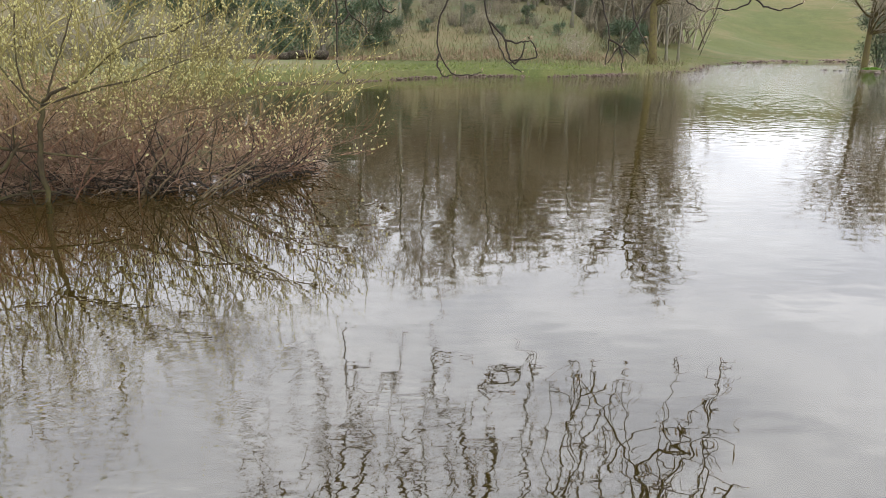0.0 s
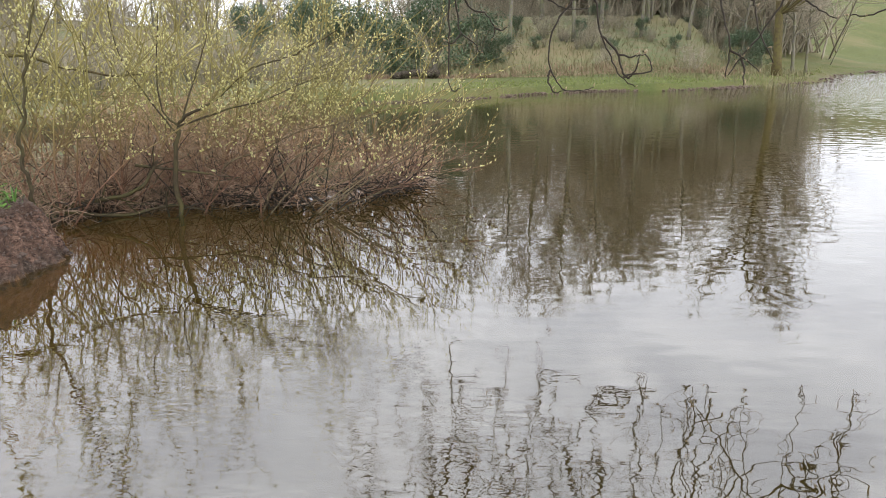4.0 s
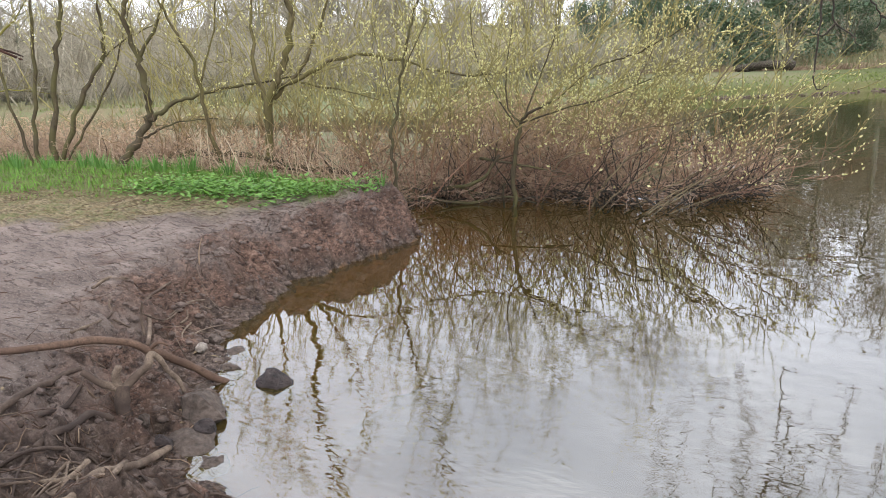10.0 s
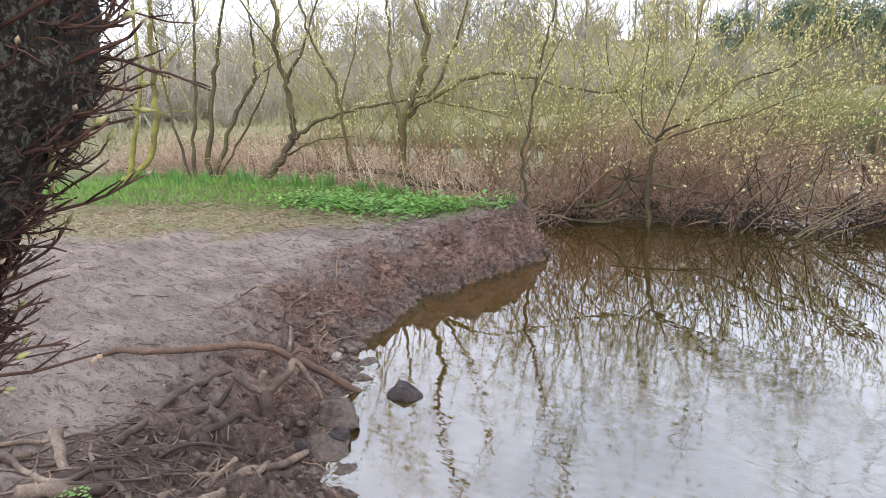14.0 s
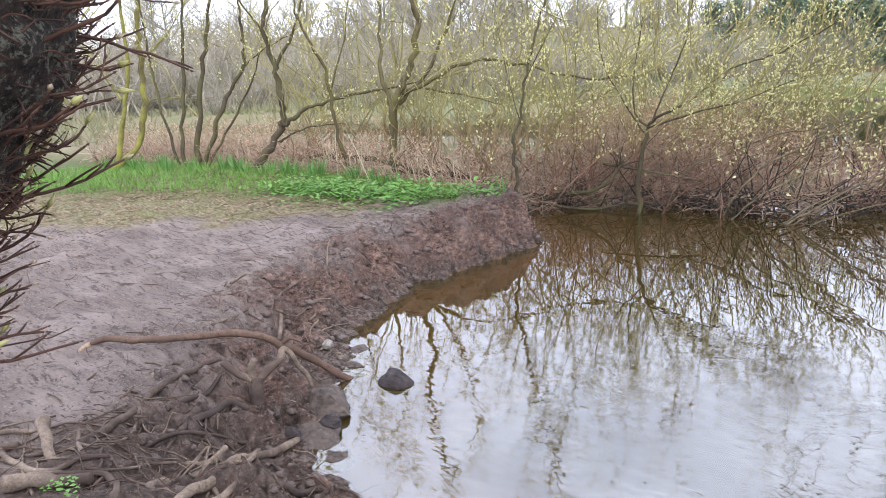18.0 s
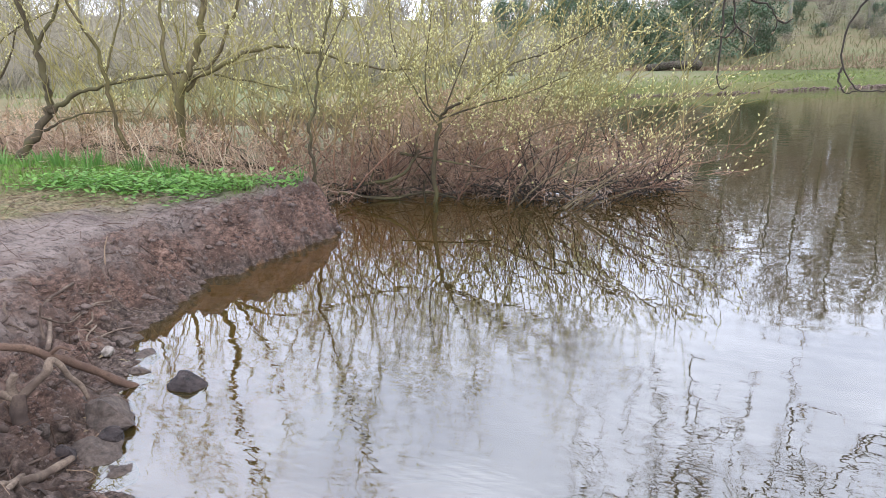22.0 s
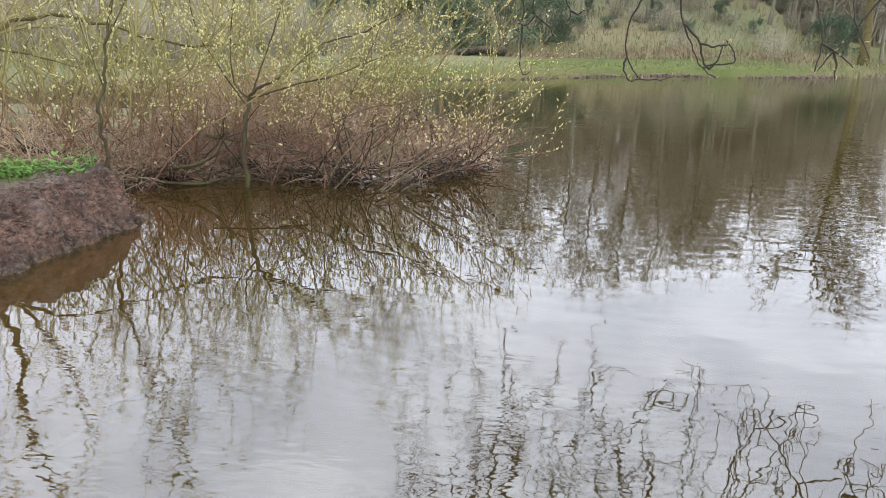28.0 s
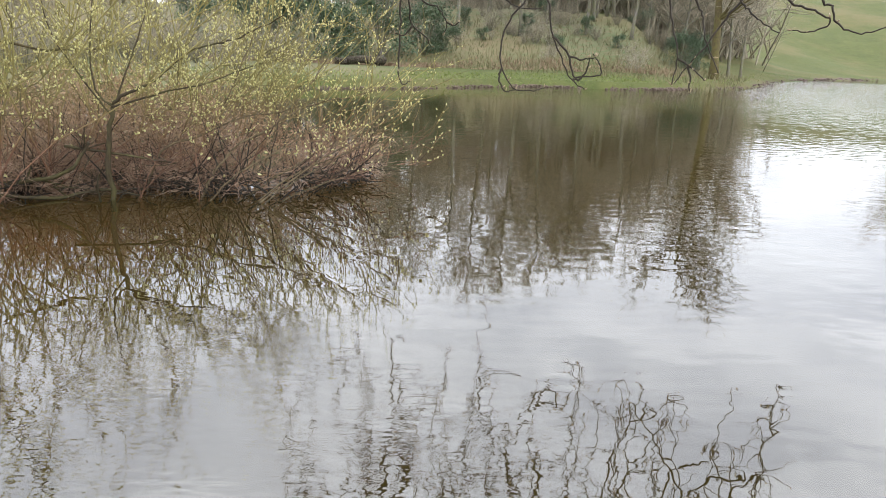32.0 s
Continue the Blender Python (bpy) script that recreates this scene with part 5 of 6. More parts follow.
# stems that stand in the water's edge and hold the tangle up
for k in range(90):
    p = random.choice(line)
    x, y = p.x + rnd(-0.1, 0.1), p.y + rnd(0.0, 0.7)
    s = shoot((x, y, -0.1), (rnd(-0.9, 0.9), rnd(-0.7, 0.2), 1), rnd(0.4, 1.3), 7, 0.22, 0.0)
    dark.tube(s, taper(8, rnd(0.006, 0.014), 0.003), 5, False)
for k in range(3900):
    x, y = rnd(-13.5, -2.2), 0
    y = 6.55 + abs(random.gauss(0, 0.75)) + (0.9 if x > -4.2 else 0.0) + 0.55 * max(0, x + 4.2) + 0.1 * min(0, x + 11)
    z = max(ground_height(x, y), -0.03)
    s = shoot((x, y, z), (rnd(-0.9, 0.9), rnd(-0.8, 0.5), rnd(0.2, 1)), rnd(0.3, 0.9), 6, 0.42, -0.09)
    (dark if k % 9 == 0 else g).tube(s, taper(7, rnd(0.0025, 0.006), 0.0016), 3, False)
stuff("brambles", g, TWIG_BROWN, "tangled red-brown brambles and dead twigs at the water", "brambles")
stuff("bramble_stems", dark, TWIG_DARK, "dark crooked bramble stems in the tangle", "brambles")
# withered bramble leaves that fill the tangle
g = Geo()
for k in range(26000):
    if k % 7 < 5:
        p = random.choice(line)
        x, y = p.x + rnd(-0.2, 0.2), p.y + 0.35 + abs(random.gauss(0.3, 1.1))
        high = 1.2 - 0.8 * float(smooth01((x + 2.6) / 2.2))
    else:
        x = rnd(-13.5, -3.9)
        y = 6.75 + abs(random.gauss(0, 0.8)) + (0.7 if x > -4.6 else 0.0) + 0.1 * min(0, x + 11)
        high = 0.72
    if x > -2.3 and random.random() < 0.6:
        continue
    high *= 0.85 + 0.45 * noise.noise(Vector((x * 1.6, y * 1.6, 5)))
    z = max(ground_height(x, y), 0.0) + 0.08 + (high - 0.08) * random.random() ** 0.8
    d = Vector((rnd(-1, 1), rnd(-1, 1), rnd(-1, 0.6)))
    g.leaf((x, y, z), d, (rnd(-1, 1), rnd(-1, 1), rnd(-1, 1)), rnd(0.035, 0.085), rnd(0.009, 0.02))
stuff("bramble_leaves", g, DEAD_LEAF, "withered brown bramble leaves in the tangle", "brambles")
# a few pale withered leaves caught low in the twigs
g = Geo()
for _ in range(24):
    p = random.choice(line)
    g.leaf((p.x + rnd(-0.1, 0.1), p.y - rnd(-0.1, 0.15), rnd(0.15, 0.6)), (rnd(-1, 1), rnd(-0.5, 0.5), rnd(-1, 0.3)), (0, -1, 0.3), rnd(0.04, 0.06), rnd(0.025, 0.04))
stuff("pale_leaves", g, CATKIN, "pale withered leaves caught in the brambles", "dead leaves")
# dead limbs lying in the tangle
for pts, r, label in (([(-4.4, 7.5, 0.12), (-3.9, 7.5, 0.2), (-3.5, 7.5, 0.32), (-3.3, 7.55, 0.62)], 0.03, "dark dead limb slanting out of the brambles"),
                      ([(-4.2, 7.2, 0.12), (-3.7, 7.5, 0.02), (-3.3, 7.75, 0.08), (-2.9, 7.8, 0.02)], 0.022, "dark dead limb lying on the waterline"),
                      ([(-3.6, 7.7, 0.55), (-3.0, 7.6, 0.5), (-2.4, 7.6, 0.42)], 0.016, "grey dead limb across the brambles"),
                      ([(-9.2, 7.4, 0.42), (-7.6, 7.3, 0.55), (-6.2, 7.1, 0.5)], 0.06, "fallen grey trunk lying behind the grass"),
                      ([(-6.2, 7.0, 0.45), (-5.2, 7.0, 0.42), (-4.6, 7.1, 0.3)], 0.045, "fallen brown limb behind the herbs"),
                      ([(-3.2, 7.5, 0.0), (-3.15, 7.35, 0.18), (-3.12, 7.3, 0.33)], 0.012, "bleached dead twig at the stem foot")):
    limb = thing("dead_limb", pts[0], label, "dead branch", "dead limbs in the brambles")
    g = Geo()
    gnarled(g, pts, r, r * 0.5, 7)
    part("shaft", g, BARK_DARK, limb)
    for _ in range(4):
        i = random.randrange(0, len(pts) - 1)
        p = Vector(pts[i]).lerp(Vector(pts[i + 1]), random.random())
        g = Geo().tube(shoot(p, (rnd(-1, 1), rnd(-1, 0.3), rnd(-0.2, 0.8)), rnd(0.2, 0.5), 4, 0.25), taper(5, r * 0.35, 0.002), 5)
        part("side_twig", g, BARK_DARK, limb)

# pale dry stalks behind the herbs
g = Geo()
for _ in range(80):
    x = random.choice((rnd(-7.2, -4.4), rnd(-12, -4.4)))
    y = rnd(6.3, 6.9)
    a = rnd(0, 6.283)
    g.blade((x, y, ground_height(x, y)), (rnd(-0.4, 0.4), rnd(-0.3, 0.2), 1), rnd(0.35, 0.85), rnd(0.006, 0.012), (math.cos(a) * 0.15, math.sin(a) * 0.1, -0.05))
stuff("dry_stalks", g, STRAW, "bleached dry grass stalks leaning in the scrub", "dry grass")

# a haze of thin straight stems and straw behind the grass
g, st = Geo(), Geo()
for _ in range(300):
    x, y = rnd(-10.5, -3.6), rnd(7.4, 11.2)
    s = shoot((x, y, ground_height(x, y) - 0.02), (rnd(-0.35, 0.35), rnd(-0.25, 0.15), 1), rnd(0.7, 2.0), 5, 0.12, 0.02)
    g.tube(s, taper(6, rnd(0.003, 0.006), 0.0016), 3, False)
for _ in range(300):
    x, y = rnd(-11.5, -2.8), rnd(7.0, 11.0)
    if off_shore(x, y) < 0.25:
        continue
    a = rnd(0, 6.283)
    st.blade((x, y, max(0, ground_height(x, y))), (rnd(-0.3, 0.3), rnd(-0.3, 0.2), 1), rnd(0.25, 0.7), rnd(0.005, 0.01), (math.cos(a) * 0.12, math.sin(a) * 0.12, -0.05))
stuff("osier_stems", g, SHOOT, "thin straight osier stems behind the willows", "willow shoots")
stuff("straw_grass", st, STRAW, "bleached tussock grass under the willows", "dry grass")

# ---- the far side: meadow edge, reeds, wood and field ----
def bare_tree(height, seed, spread=0.85, fine=0.018, dense=3, bark_of=None, name="bare_tree", twigs=True, label="leafless grey-brown tree on the wooded slope", trunk_r=None):
    """A leafless tree at the origin: trunk, limbs and a fine crown of twigs."""
    state = random.getstate()
    random.seed(seed)
    tree = thing(name, (0, 0, 0), label, "tree", "trees on the far slope")
    r = trunk_r or height * 0.0115
    trunk = shoot((0, 0, -0.6), (rnd(-0.05, 0.05), rnd(-0.05, 0.05), 1), height * 0.8, 9, 0.05, 0.02)
    part("trunk", Geo().tube(trunk, [rr * (1.5 if i == 0 else 1) for i, rr in enumerate(taper(10, r, r * 0.25))], 8), bark_of or BARK_GREY, tree)
    tg = Geo()
    for i in range(3, 10):
        for _ in range(dense):
            a = rnd(0, 6.283)
            d = (math.cos(a) * spread, math.sin(a) * spread, rnd(0.2, 0.95))
            s = shoot(trunk[i], d, height * rnd(0.2, 0.42) * (1.15 - i / 18), 6, 0.16, 0.08)
            part("limb", Geo().tube(s, taper(7, max(r * 0.34, height * 0.004), height * 0.0013), 4, False), bark_of or BARK_GREY, tree)
            for j in range(1, 7):
                for _ in range(2):
                    d2 = (s[j] - s[j - 1]).normalized() + Vector((rnd(-1, 1), rnd(-1, 1), rnd(-0.5, 1))) * 0.75
                    t = shoot(s[j], d2, height * rnd(0.06, 0.15), 3, 0.2, 0.03)
                    tg.tube(t, taper(4, height * fine * 0.11, height * fine * 0.05), 3, False)
                    for q in t[1:]:
                        u = shoot(q, Vector((rnd(-1, 1), rnd(-1, 1), rnd(-0.4, 1))), height * rnd(0.03, 0.07), 2, 0.2)
                        tg.tube(u, taper(3, height * fine * 0.065, height * fine * 0.03), 3, False)
    
    part("twig_haze", tg, TWIG_HAZED, tree, "haze of fine brown twigs", kind="stuff")
    random.setstate(state)
    return tree


def stand(tree, x, y, scale=1.0, turn=None):
    c = copy_thing(tree, Matrix.LocRotScale((x, y, ground_height(x, y)), Euler((0, 0, rnd(0, 6.283) if turn is None else turn)), (scale,) * 3))
    return c


def in_view(d, az):
    """A place d metres off, az degrees to the right of straight ahead."""
    return d * math.sin(radians(az)), d * math.cos(radians(az))


far_trees = [bare_tree(19.5, s) for s in (1, 2, 3, 4)]
big = bare_tree(20, 9, 1.55, 0.02, 7, trunk_r=0.4, bark_of=BARK_WILLOW, label="broad old tree with a stout grey trunk at the field edge")
# two groups with a gap between them, as the pond mirrors them
spots = []
for az, d, s in ((1, 62, 0.85), (4, 58, 0.8), (6.5, 68, 0.95), (9, 60, 0.9), (11, 64, 1.0), (13, 70, 0.9), (14.5, 66, 0.8), (16, 72, 0.85), (17.3, 78, 0.8), (18.6, 74, 0.8), (20, 80, 0.85), (21.2, 70, 0.8), (22.6, 76, 0.85), (19.3, 92, 0.9), (23.8, 84, 0.8), (24.8, 64, 0.72), (25.6, 70, 0.7)):
    spots.append((*in_view(d, az), s))
for k in range(38):
    az = rnd(-48, 2) if k < 28 else rnd(4, 21)
    d = rnd(60, 92)
    spots.append((*in_view(d, az), rnd(0.6, 0.8) if 16 < az < 20 else rnd(0.65, 0.9)))
for k in range(24):
    az = rnd(-2, 22)
    spots.append((*in_view(rnd(80, 108), az), rnd(0.62, 0.85) if 16 < az < 20 else rnd(0.78, 1.0)))
for k in range(20):
    spots.append((*in_view(rnd(46, 85), rnd(-72, -35)), rnd(0.35, 0.55)))
for k, (x, y, s) in enumerate(spots):
    if k < 4:
        far_trees[k].matrix_basis = Matrix.LocRotScale((x, y, ground_height(x, y)), None, (s,) * 3)
    else:
        stand(far_trees[k % 4], x, y, s)
bx, by = 22.2, 50.4
big.matrix_basis = Matrix.LocRotScale((bx, by, ground_height(bx, by)), None, (0.86,) * 3)
for az, d, s in ((38.0, 84, 1.05), (40.5, 92, 1.1)):
    stand(big, *in_view(d, az), s)


def scrub(seed, size=2.6):
    """A leafless rounded shrub at the origin."""
    state = random.getstate()
    random.seed(seed)
    bush = thing("scrub_bush", (0, 0, 0), "bare brown scrub bush in rank grass", "shrub", "scrub on the far slope")
    st, tw = Geo(), Geo()
    for _ in range(16):
        a = rnd(0, 6.283)
        s = shoot((rnd(-0.2, 0.2), rnd(-0.2, 0.2), -0.2), (math.cos(a) * rnd(0.1, 0.8), math.sin(a) * rnd(0.1, 0.8), 1), size * rnd(0.7, 1.1), 6, 0.14)
        st.tube(s, taper(7, 0.035, 0.01), 4, False)
        for q in s[2:]:
            for _ in range(5):
                t = shoot(q, (rnd(-1, 1), rnd(-1, 1), rnd(-0.1, 1)), size * rnd(0.15, 0.4), 3, 0.2)
                tw.tube(t, taper(4, 0.011, 0.005), 3, False)
    part("branching", st, BARK_GREY, bush, kind="stuff")
    part("twig_haze", tw, TWIG_HAZED, bush, kind="stuff")
    random.setstate(state)
    return bush


bushes = [scrub(s) for s in (11, 12, 13)]
n = 0
for k in range(40):
    az, d = rnd(-10, 22), rnd(52, 72)
    x, y = in_view(d, az)
    if k < 3:
        bushes[k].matrix_basis = Matrix.LocRotScale((x, y, ground_height(x, y)), None, (0.8,) * 3)
    else:
        stand(bushes[k % 3], x, y, rnd(0.35, 0.95))
for k in range(80):
    az, d = rnd(-66, -8), rnd(27, 44)
    x, y = in_view(d, az)
    if off_shore(x, y) > 1:
        stand(bushes[k % 3], x, y, rnd(0.5, 1.2))


def thicket(geo, x, y, size):
    """A bare shrub, far off, into one joined mesh."""
    z = ground_height(x, y) - 0.2
    for _ in range(13):
        a = rnd(0, 6.283)
        s = shoot((x + rnd(-0.4, 0.4) * size, y + rnd(-0.4, 0.4) * size, z), (math.cos(a) * rnd(0.1, 0.8), math.sin(a) * rnd(0.1, 0.8), 1), size * rnd(0.7, 1.1), 4, 0.16)
        geo.tube(s, taper(5, 0.014 * size, 0.006 * size), 3, False)
        for q in s[1:]:
            for _ in range(4):
                geo.tube(shoot(q, (rnd(-1, 1), rnd(-1, 1), rnd(-0.1, 1)), size * rnd(0.15, 0.4), 2, 0.2), taper(3, 0.005 * size, 0.002 * size), 3, False)


wood, hedge = Geo(), Geo()
for _ in range(80):
    thicket(wood, *in_view(rnd(70, 100), rnd(-46, 8)), rnd(2.0, 5.0))
for _ in range(64):
    az = rnd(-4, 25)
    thicket(wood, *in_view(rnd(94, 116), az), rnd(7.0, 12.5))
for _ in range(26):
    thicket(wood, *in_view(rnd(50, 68), rnd(-12, 19)), rnd(0.7, 1.8))
for _ in range(120):
    thicket(hedge, *in_view(rnd(34, 62), rnd(-84, -34)), rnd(1.6, 4.0))
for _ in range(60):
    thicket(hedge, *in_view(rnd(60, 100), rnd(-80, -30)), rnd(2.5, 4.5))
for _ in range(70):
    thicket(hedge, *in_view(rnd(95, 135), rnd(-84, -20)), rnd(4.5, 8.0))
stuff("wood_undergrowth", wood, TWIG_HAZED, "bare brown undergrowth between the trees", "undergrowth")
stuff("field_hedge", hedge, TWIG_HAZED, "bare brown hedges beyond the meadow", "hedge")


def evergreen(seed, wide, tall, label):
    """A dark evergreen shrub at the origin: stems in a cloud of leaves."""
    state = random.getstate()
    random.seed(seed)
    bush = thing("evergreen_shrub", (0, 0, 0), label, "shrub", "evergreens at the wood's edge")
    st, lv = Geo(), Geo()
    lumps = [(Vector((rnd(-0.5, 0.5) * wide, rnd(-0.4, 0.4) * wide, rnd(0.15, 0.8) * tall)), rnd(0.16, 0.3) * wide) for _ in range(14)]
    for c, r in lumps:
        st.tube(curve([(rnd(-0.2, 0.2), rnd(-0.2, 0.2), -0.2), (c.x * 0.4, c.y * 0.4, c.z * 0.6), c], 3), taper(7, 0.07, 0.02), 5, False)
        for _ in range(330):
            v = Vector((random.gauss(0, 1), random.gauss(0, 1), random.gauss(0, 0.8)))
            p = c + v.normalized() * r * rnd(0.35, 1.12)
            if p.z > 0:
                lv.leaf(p, (rnd(-1, 1), rnd(-1, 1), rnd(-0.9, 0.4)), (rnd(-0.5, 0.5), rnd(-0.5, 0.5), 1), rnd(0.16, 0.3), rnd(0.08, 0.14))
    part("branching", st, BARK_GREY, bush, kind="stuff")
    part("foliage", lv, EVERGREEN, bush, kind="stuff")
    random.setstate(state)
    return bush


ever = [evergreen(21, 4.5, 5.0, "dark glossy evergreen shrub under the trees"), evergreen(22, 3.5, 6.5, "tall ivy-dark evergreen at the wood's edge")]
for k, (az, d, s) in enumerate(((-7.5, 47, 1.0), (-2, 50, 1.0), (-5, 49, 0.8), (-10.5, 48, 0.9), (1.5, 52, 0.8), (-12, 52, 0.9), (3.0, 53, 0.45), (-16, 55, 0.8), (21.5, 58, 0.6), (22.5, 62, 0.5), (18, 70, 0.4), (38.8, 88, 1.2), (41.2, 92, 1.3), (43.5, 96, 1.2), (6, 58, 0.22), (9.5, 60, 0.3), (12, 57, 0.2), (14, 61, 0.28), (16.5, 58, 0.22), (4.5, 62, 0.3), (10.8, 66, 0.35))):
    x, y = in_view(d, az)
    if k < 2:
        ever[k].matrix_basis = Matrix.LocRotScale((x, y, ground_height(x, y)), None, (s,) * 3)
    else:
        stand(ever[k % 2], x, y, s)

# fallen trunk on the meadow
x, y = in_view(44.5, -3.6)
log = thing("fallen_log", (x, y, ground_height(x, y)), "dark fallen log at the meadow's edge", "log")
g = Geo()
gnarled(g, [(x - 1.6, y, ground_height(x - 1.6, y) + 0.15), (x, y - 0.2, ground_height(x, y) + 0.35), (x + 1.4, y, ground_height(x + 1.4, y) + 0.3)], 0.2, 0.28, 9)
part("trunk", g, BARK_NEAR, log)

# reeds and rank grass between meadow and slope; tufts on the far water's edge
g, tuft, rank = Geo(), Geo(), Geo()
for _ in range(13000):
    az, d = rnd(-16, 25), 0
    d = 44.6 + abs(random.gauss(0, 2.2)) + 1.2 * noise.noise(Vector((az * 0.4, 2, 0))) + 0.25 * max(0, az)
    x, y = in_view(d, az)
    if off_shore(x, y) < 3.0:
        continue
    a = rnd(0, 6.283)
    g.blade((x, y, ground_height(x, y) - 0.05), (rnd(-0.25, 0.25), rnd(-0.25, 0.25), 1), rnd(0.25, 0.75) * (0.7 + 0.7 * noise.noise(Vector((x * 0.35, y * 0.35, 1)))), rnd(0.02, 0.05), (math.cos(a) * 0.4, math.sin(a) * 0.4, -0.2))
stuff("dry_reeds", g, REED, "band of dead russet reeds behind the meadow", "reeds")
far_edge = [Vector((x, y, 0)) for x, y in SHORE if y > 15 and -28 < x < 90]
edge = [p.lerp(q, k / 40) for p, q in zip(far_edge, far_edge[1:]) for k in range(40)]
for _ in range(11000):
    p = random.choice(edge)
    x, y = p.x + rnd(-0.6, 0.6), p.y + rnd(-0.3, 4.5)
    d = off_shore(x, y)
    if d < 0.02:
        continue
    a = rnd(0, 6.283)
    tuft.blade((x, y, ground_height(x, y) - 0.02), (rnd(-0.5, 0.5), rnd(-0.5, 0.3), 1), rnd(0.06, 0.2), rnd(0.02, 0.05), (math.cos(a) * 0.1, math.sin(a) * 0.1, -0.05))
stuff("meadow_grass", tuft, MEADOW, "short green grass along the far bank", "grass")
for _ in range(12000):
    az, d = rnd(-50, 26), rnd(45, 66)
    x, y = in_view(d, az)
    a = rnd(0, 6.283)
    rank.blade((x, y, ground_height(x, y) - 0.05), (rnd(-0.4, 0.4), rnd(-0.4, 0.4), 1), rnd(0.3, 0.8), rnd(0.03, 0.07), (math.cos(a) * 0.25, math.sin(a) * 0.25, -0.1))
for _ in range(7000):
    az, d = rnd(-70, -20), rnd(19, 34)
    x, y = in_view(d, az)
    if off_shore(x, y) < 0.3:
        continue
    a = rnd(0, 6.283)
    rank.blade((x, y, ground_height(x, y) - 0.05), (rnd(-0.4, 0.4), rnd(-0.4, 0.4), 1), rnd(0.25, 0.7), rnd(0.015, 0.04), (math.cos(a) * 0.2, math.sin(a) * 0.2, -0.1))
stuff("rank_grass", rank, RANK, "brown rank winter grass on the slope", "dry grass")

# clods and undercut soil along the far waterline
g = Geo()
for _ in range(3000):
    p = random.choice(edge)
    if not -14 < p.x < 32 or noise.noise(Vector((p.x * 0.35, p.y * 0.35, 7))) < rnd(-0.25, 0.25):
        continue
    far = p.length / 40
    x, y = p.x + rnd(-0.3, 0.3), p.y + rnd(-0.25, 0.35)
    z = rnd(-0.06, 0.1) * far
    long = rnd(0.08, 0.28) * far
    g.spindle((x - long / 2, y, z), (1, rnd(-0.4, 0.4), rnd(-0.15, 0.15)), long, rnd(0.03, 0.075) * far, 5)
stuff("bank_clods", g, MUD, "dark undercut soil along the far waterline", "soil")

# a leaning sapling and bleached grass on the right bank
sx, sy = 43.5, 85.0
sz = ground_height(sx, sy)
sap = thing("sapling", (sx, sy, sz), "thin leaning bare sapling on the far bank", "tree")
s = shoot((sx, sy, sz - 0.1), (0.25, 0, 1), 6.2, 7, 0.1, 0.02)
part("stem", Geo().tube(s, taper(8, 0.06, 0.02), 6), BARK_GREY, sap)
g = Geo()
for q in s[2:]:
    for _ in range(5):
        g.tube(shoot(q, (rnd(-1, 1), rnd(-1, 1), rnd(0, 1)), rnd(0.4, 1.0), 3, 0.2), taper(4, 0.014, 0.006), 3, False)
part("twig_haze", g, TWIG_HAZED, sap, kind="stuff")

# the low eroded lip of the field along the stream
lip = Geo()
rim = curve([(24, 49, 0), (30, 59.5, 0), (37, 71, 0), (51, 86.5, 0), (66, 102, 0), (88, 112, 0), (130, 105, 0)], 40)
for k, p in enumerate(rim):
    for _ in range(5):
        q = p + Vector((rnd(-1.2, 1.2), rnd(-1.0, 0.6), rnd(-0.15, 0.2)))
        lip.lump(q, rnd(0.1, 0.42) * max(0.25, (p.length - 45) / 90) * (1 + 0.8 * noise.noise(p * 0.15)), k)
stuff("stream_bank", lip, MUD, "low eroded soil lip of the field along the stream", "soil")

# a small grassy islet and stones where the stream runs in
ix, iy = 47.1, 59.3
islet = thing("grass_islet", (ix, iy, 0), "small green grassy islet in the riffle", "islet")
part("mound", boulder((ix, iy, -0.05), (1.0, 0.7, 0.28), 41), MUD, islet)
g = Geo()
for _ in range(420):
    a, r = rnd(0, 6.283), random.random() ** 0.5
    g.blade((ix + math.cos(a) * r * 0.95, iy + math.sin(a) * r * 0.65, 0.18 - 0.12 * r * r), (rnd(-0.5, 0.5), rnd(-0.5, 0.5), 1), rnd(0.12, 0.3), 0.05, (math.cos(a) * 0.1, math.sin(a) * 0.1, -0.05))
part("grass_tuft", g, GRASS, islet, "bright green grass", kind="stuff")
for k in range(9):
    x, y = ix + rnd(-5, 2.5), iy + rnd(-9, 2)
    s = rnd(0.18, 0.45)
    tagged(new("stone", boulder((x, y, 0.0), (s, s * 0.7, s * 0.4), 50 + k, 12, 8).mesh("stone", STONE)), "wet brown stone breaking the riffle", "stone", "stones in the riffle")

# ---- the tree beside the camera: sprouting trunk and the boughs that hang over the pond ----
tx, ty = -1.42, 0.21
tz = ground_height(tx, ty)
tree = thing("bankside_tree", (tx, ty, tz), "lichen-grey tree trunk bristling with sprouting bud twigs", "tree")
line = curve([(tx - 0.42, ty - 0.12, tz - 0.2), (tx - 0.34, ty - 0.1, tz + 0.3), (tx - 0.08, ty - 0.03, 1.4), (tx + 0.05, ty, 2.0), (tx + 0.06, ty + 0.05, 2.8), (tx + 0.1, ty + 0.2, 3.8), (tx + 0.2, ty + 0.6, 5.0), (tx + 0.35, ty + 1.0, 6.4)], 8)
g = Geo()
sides = 72


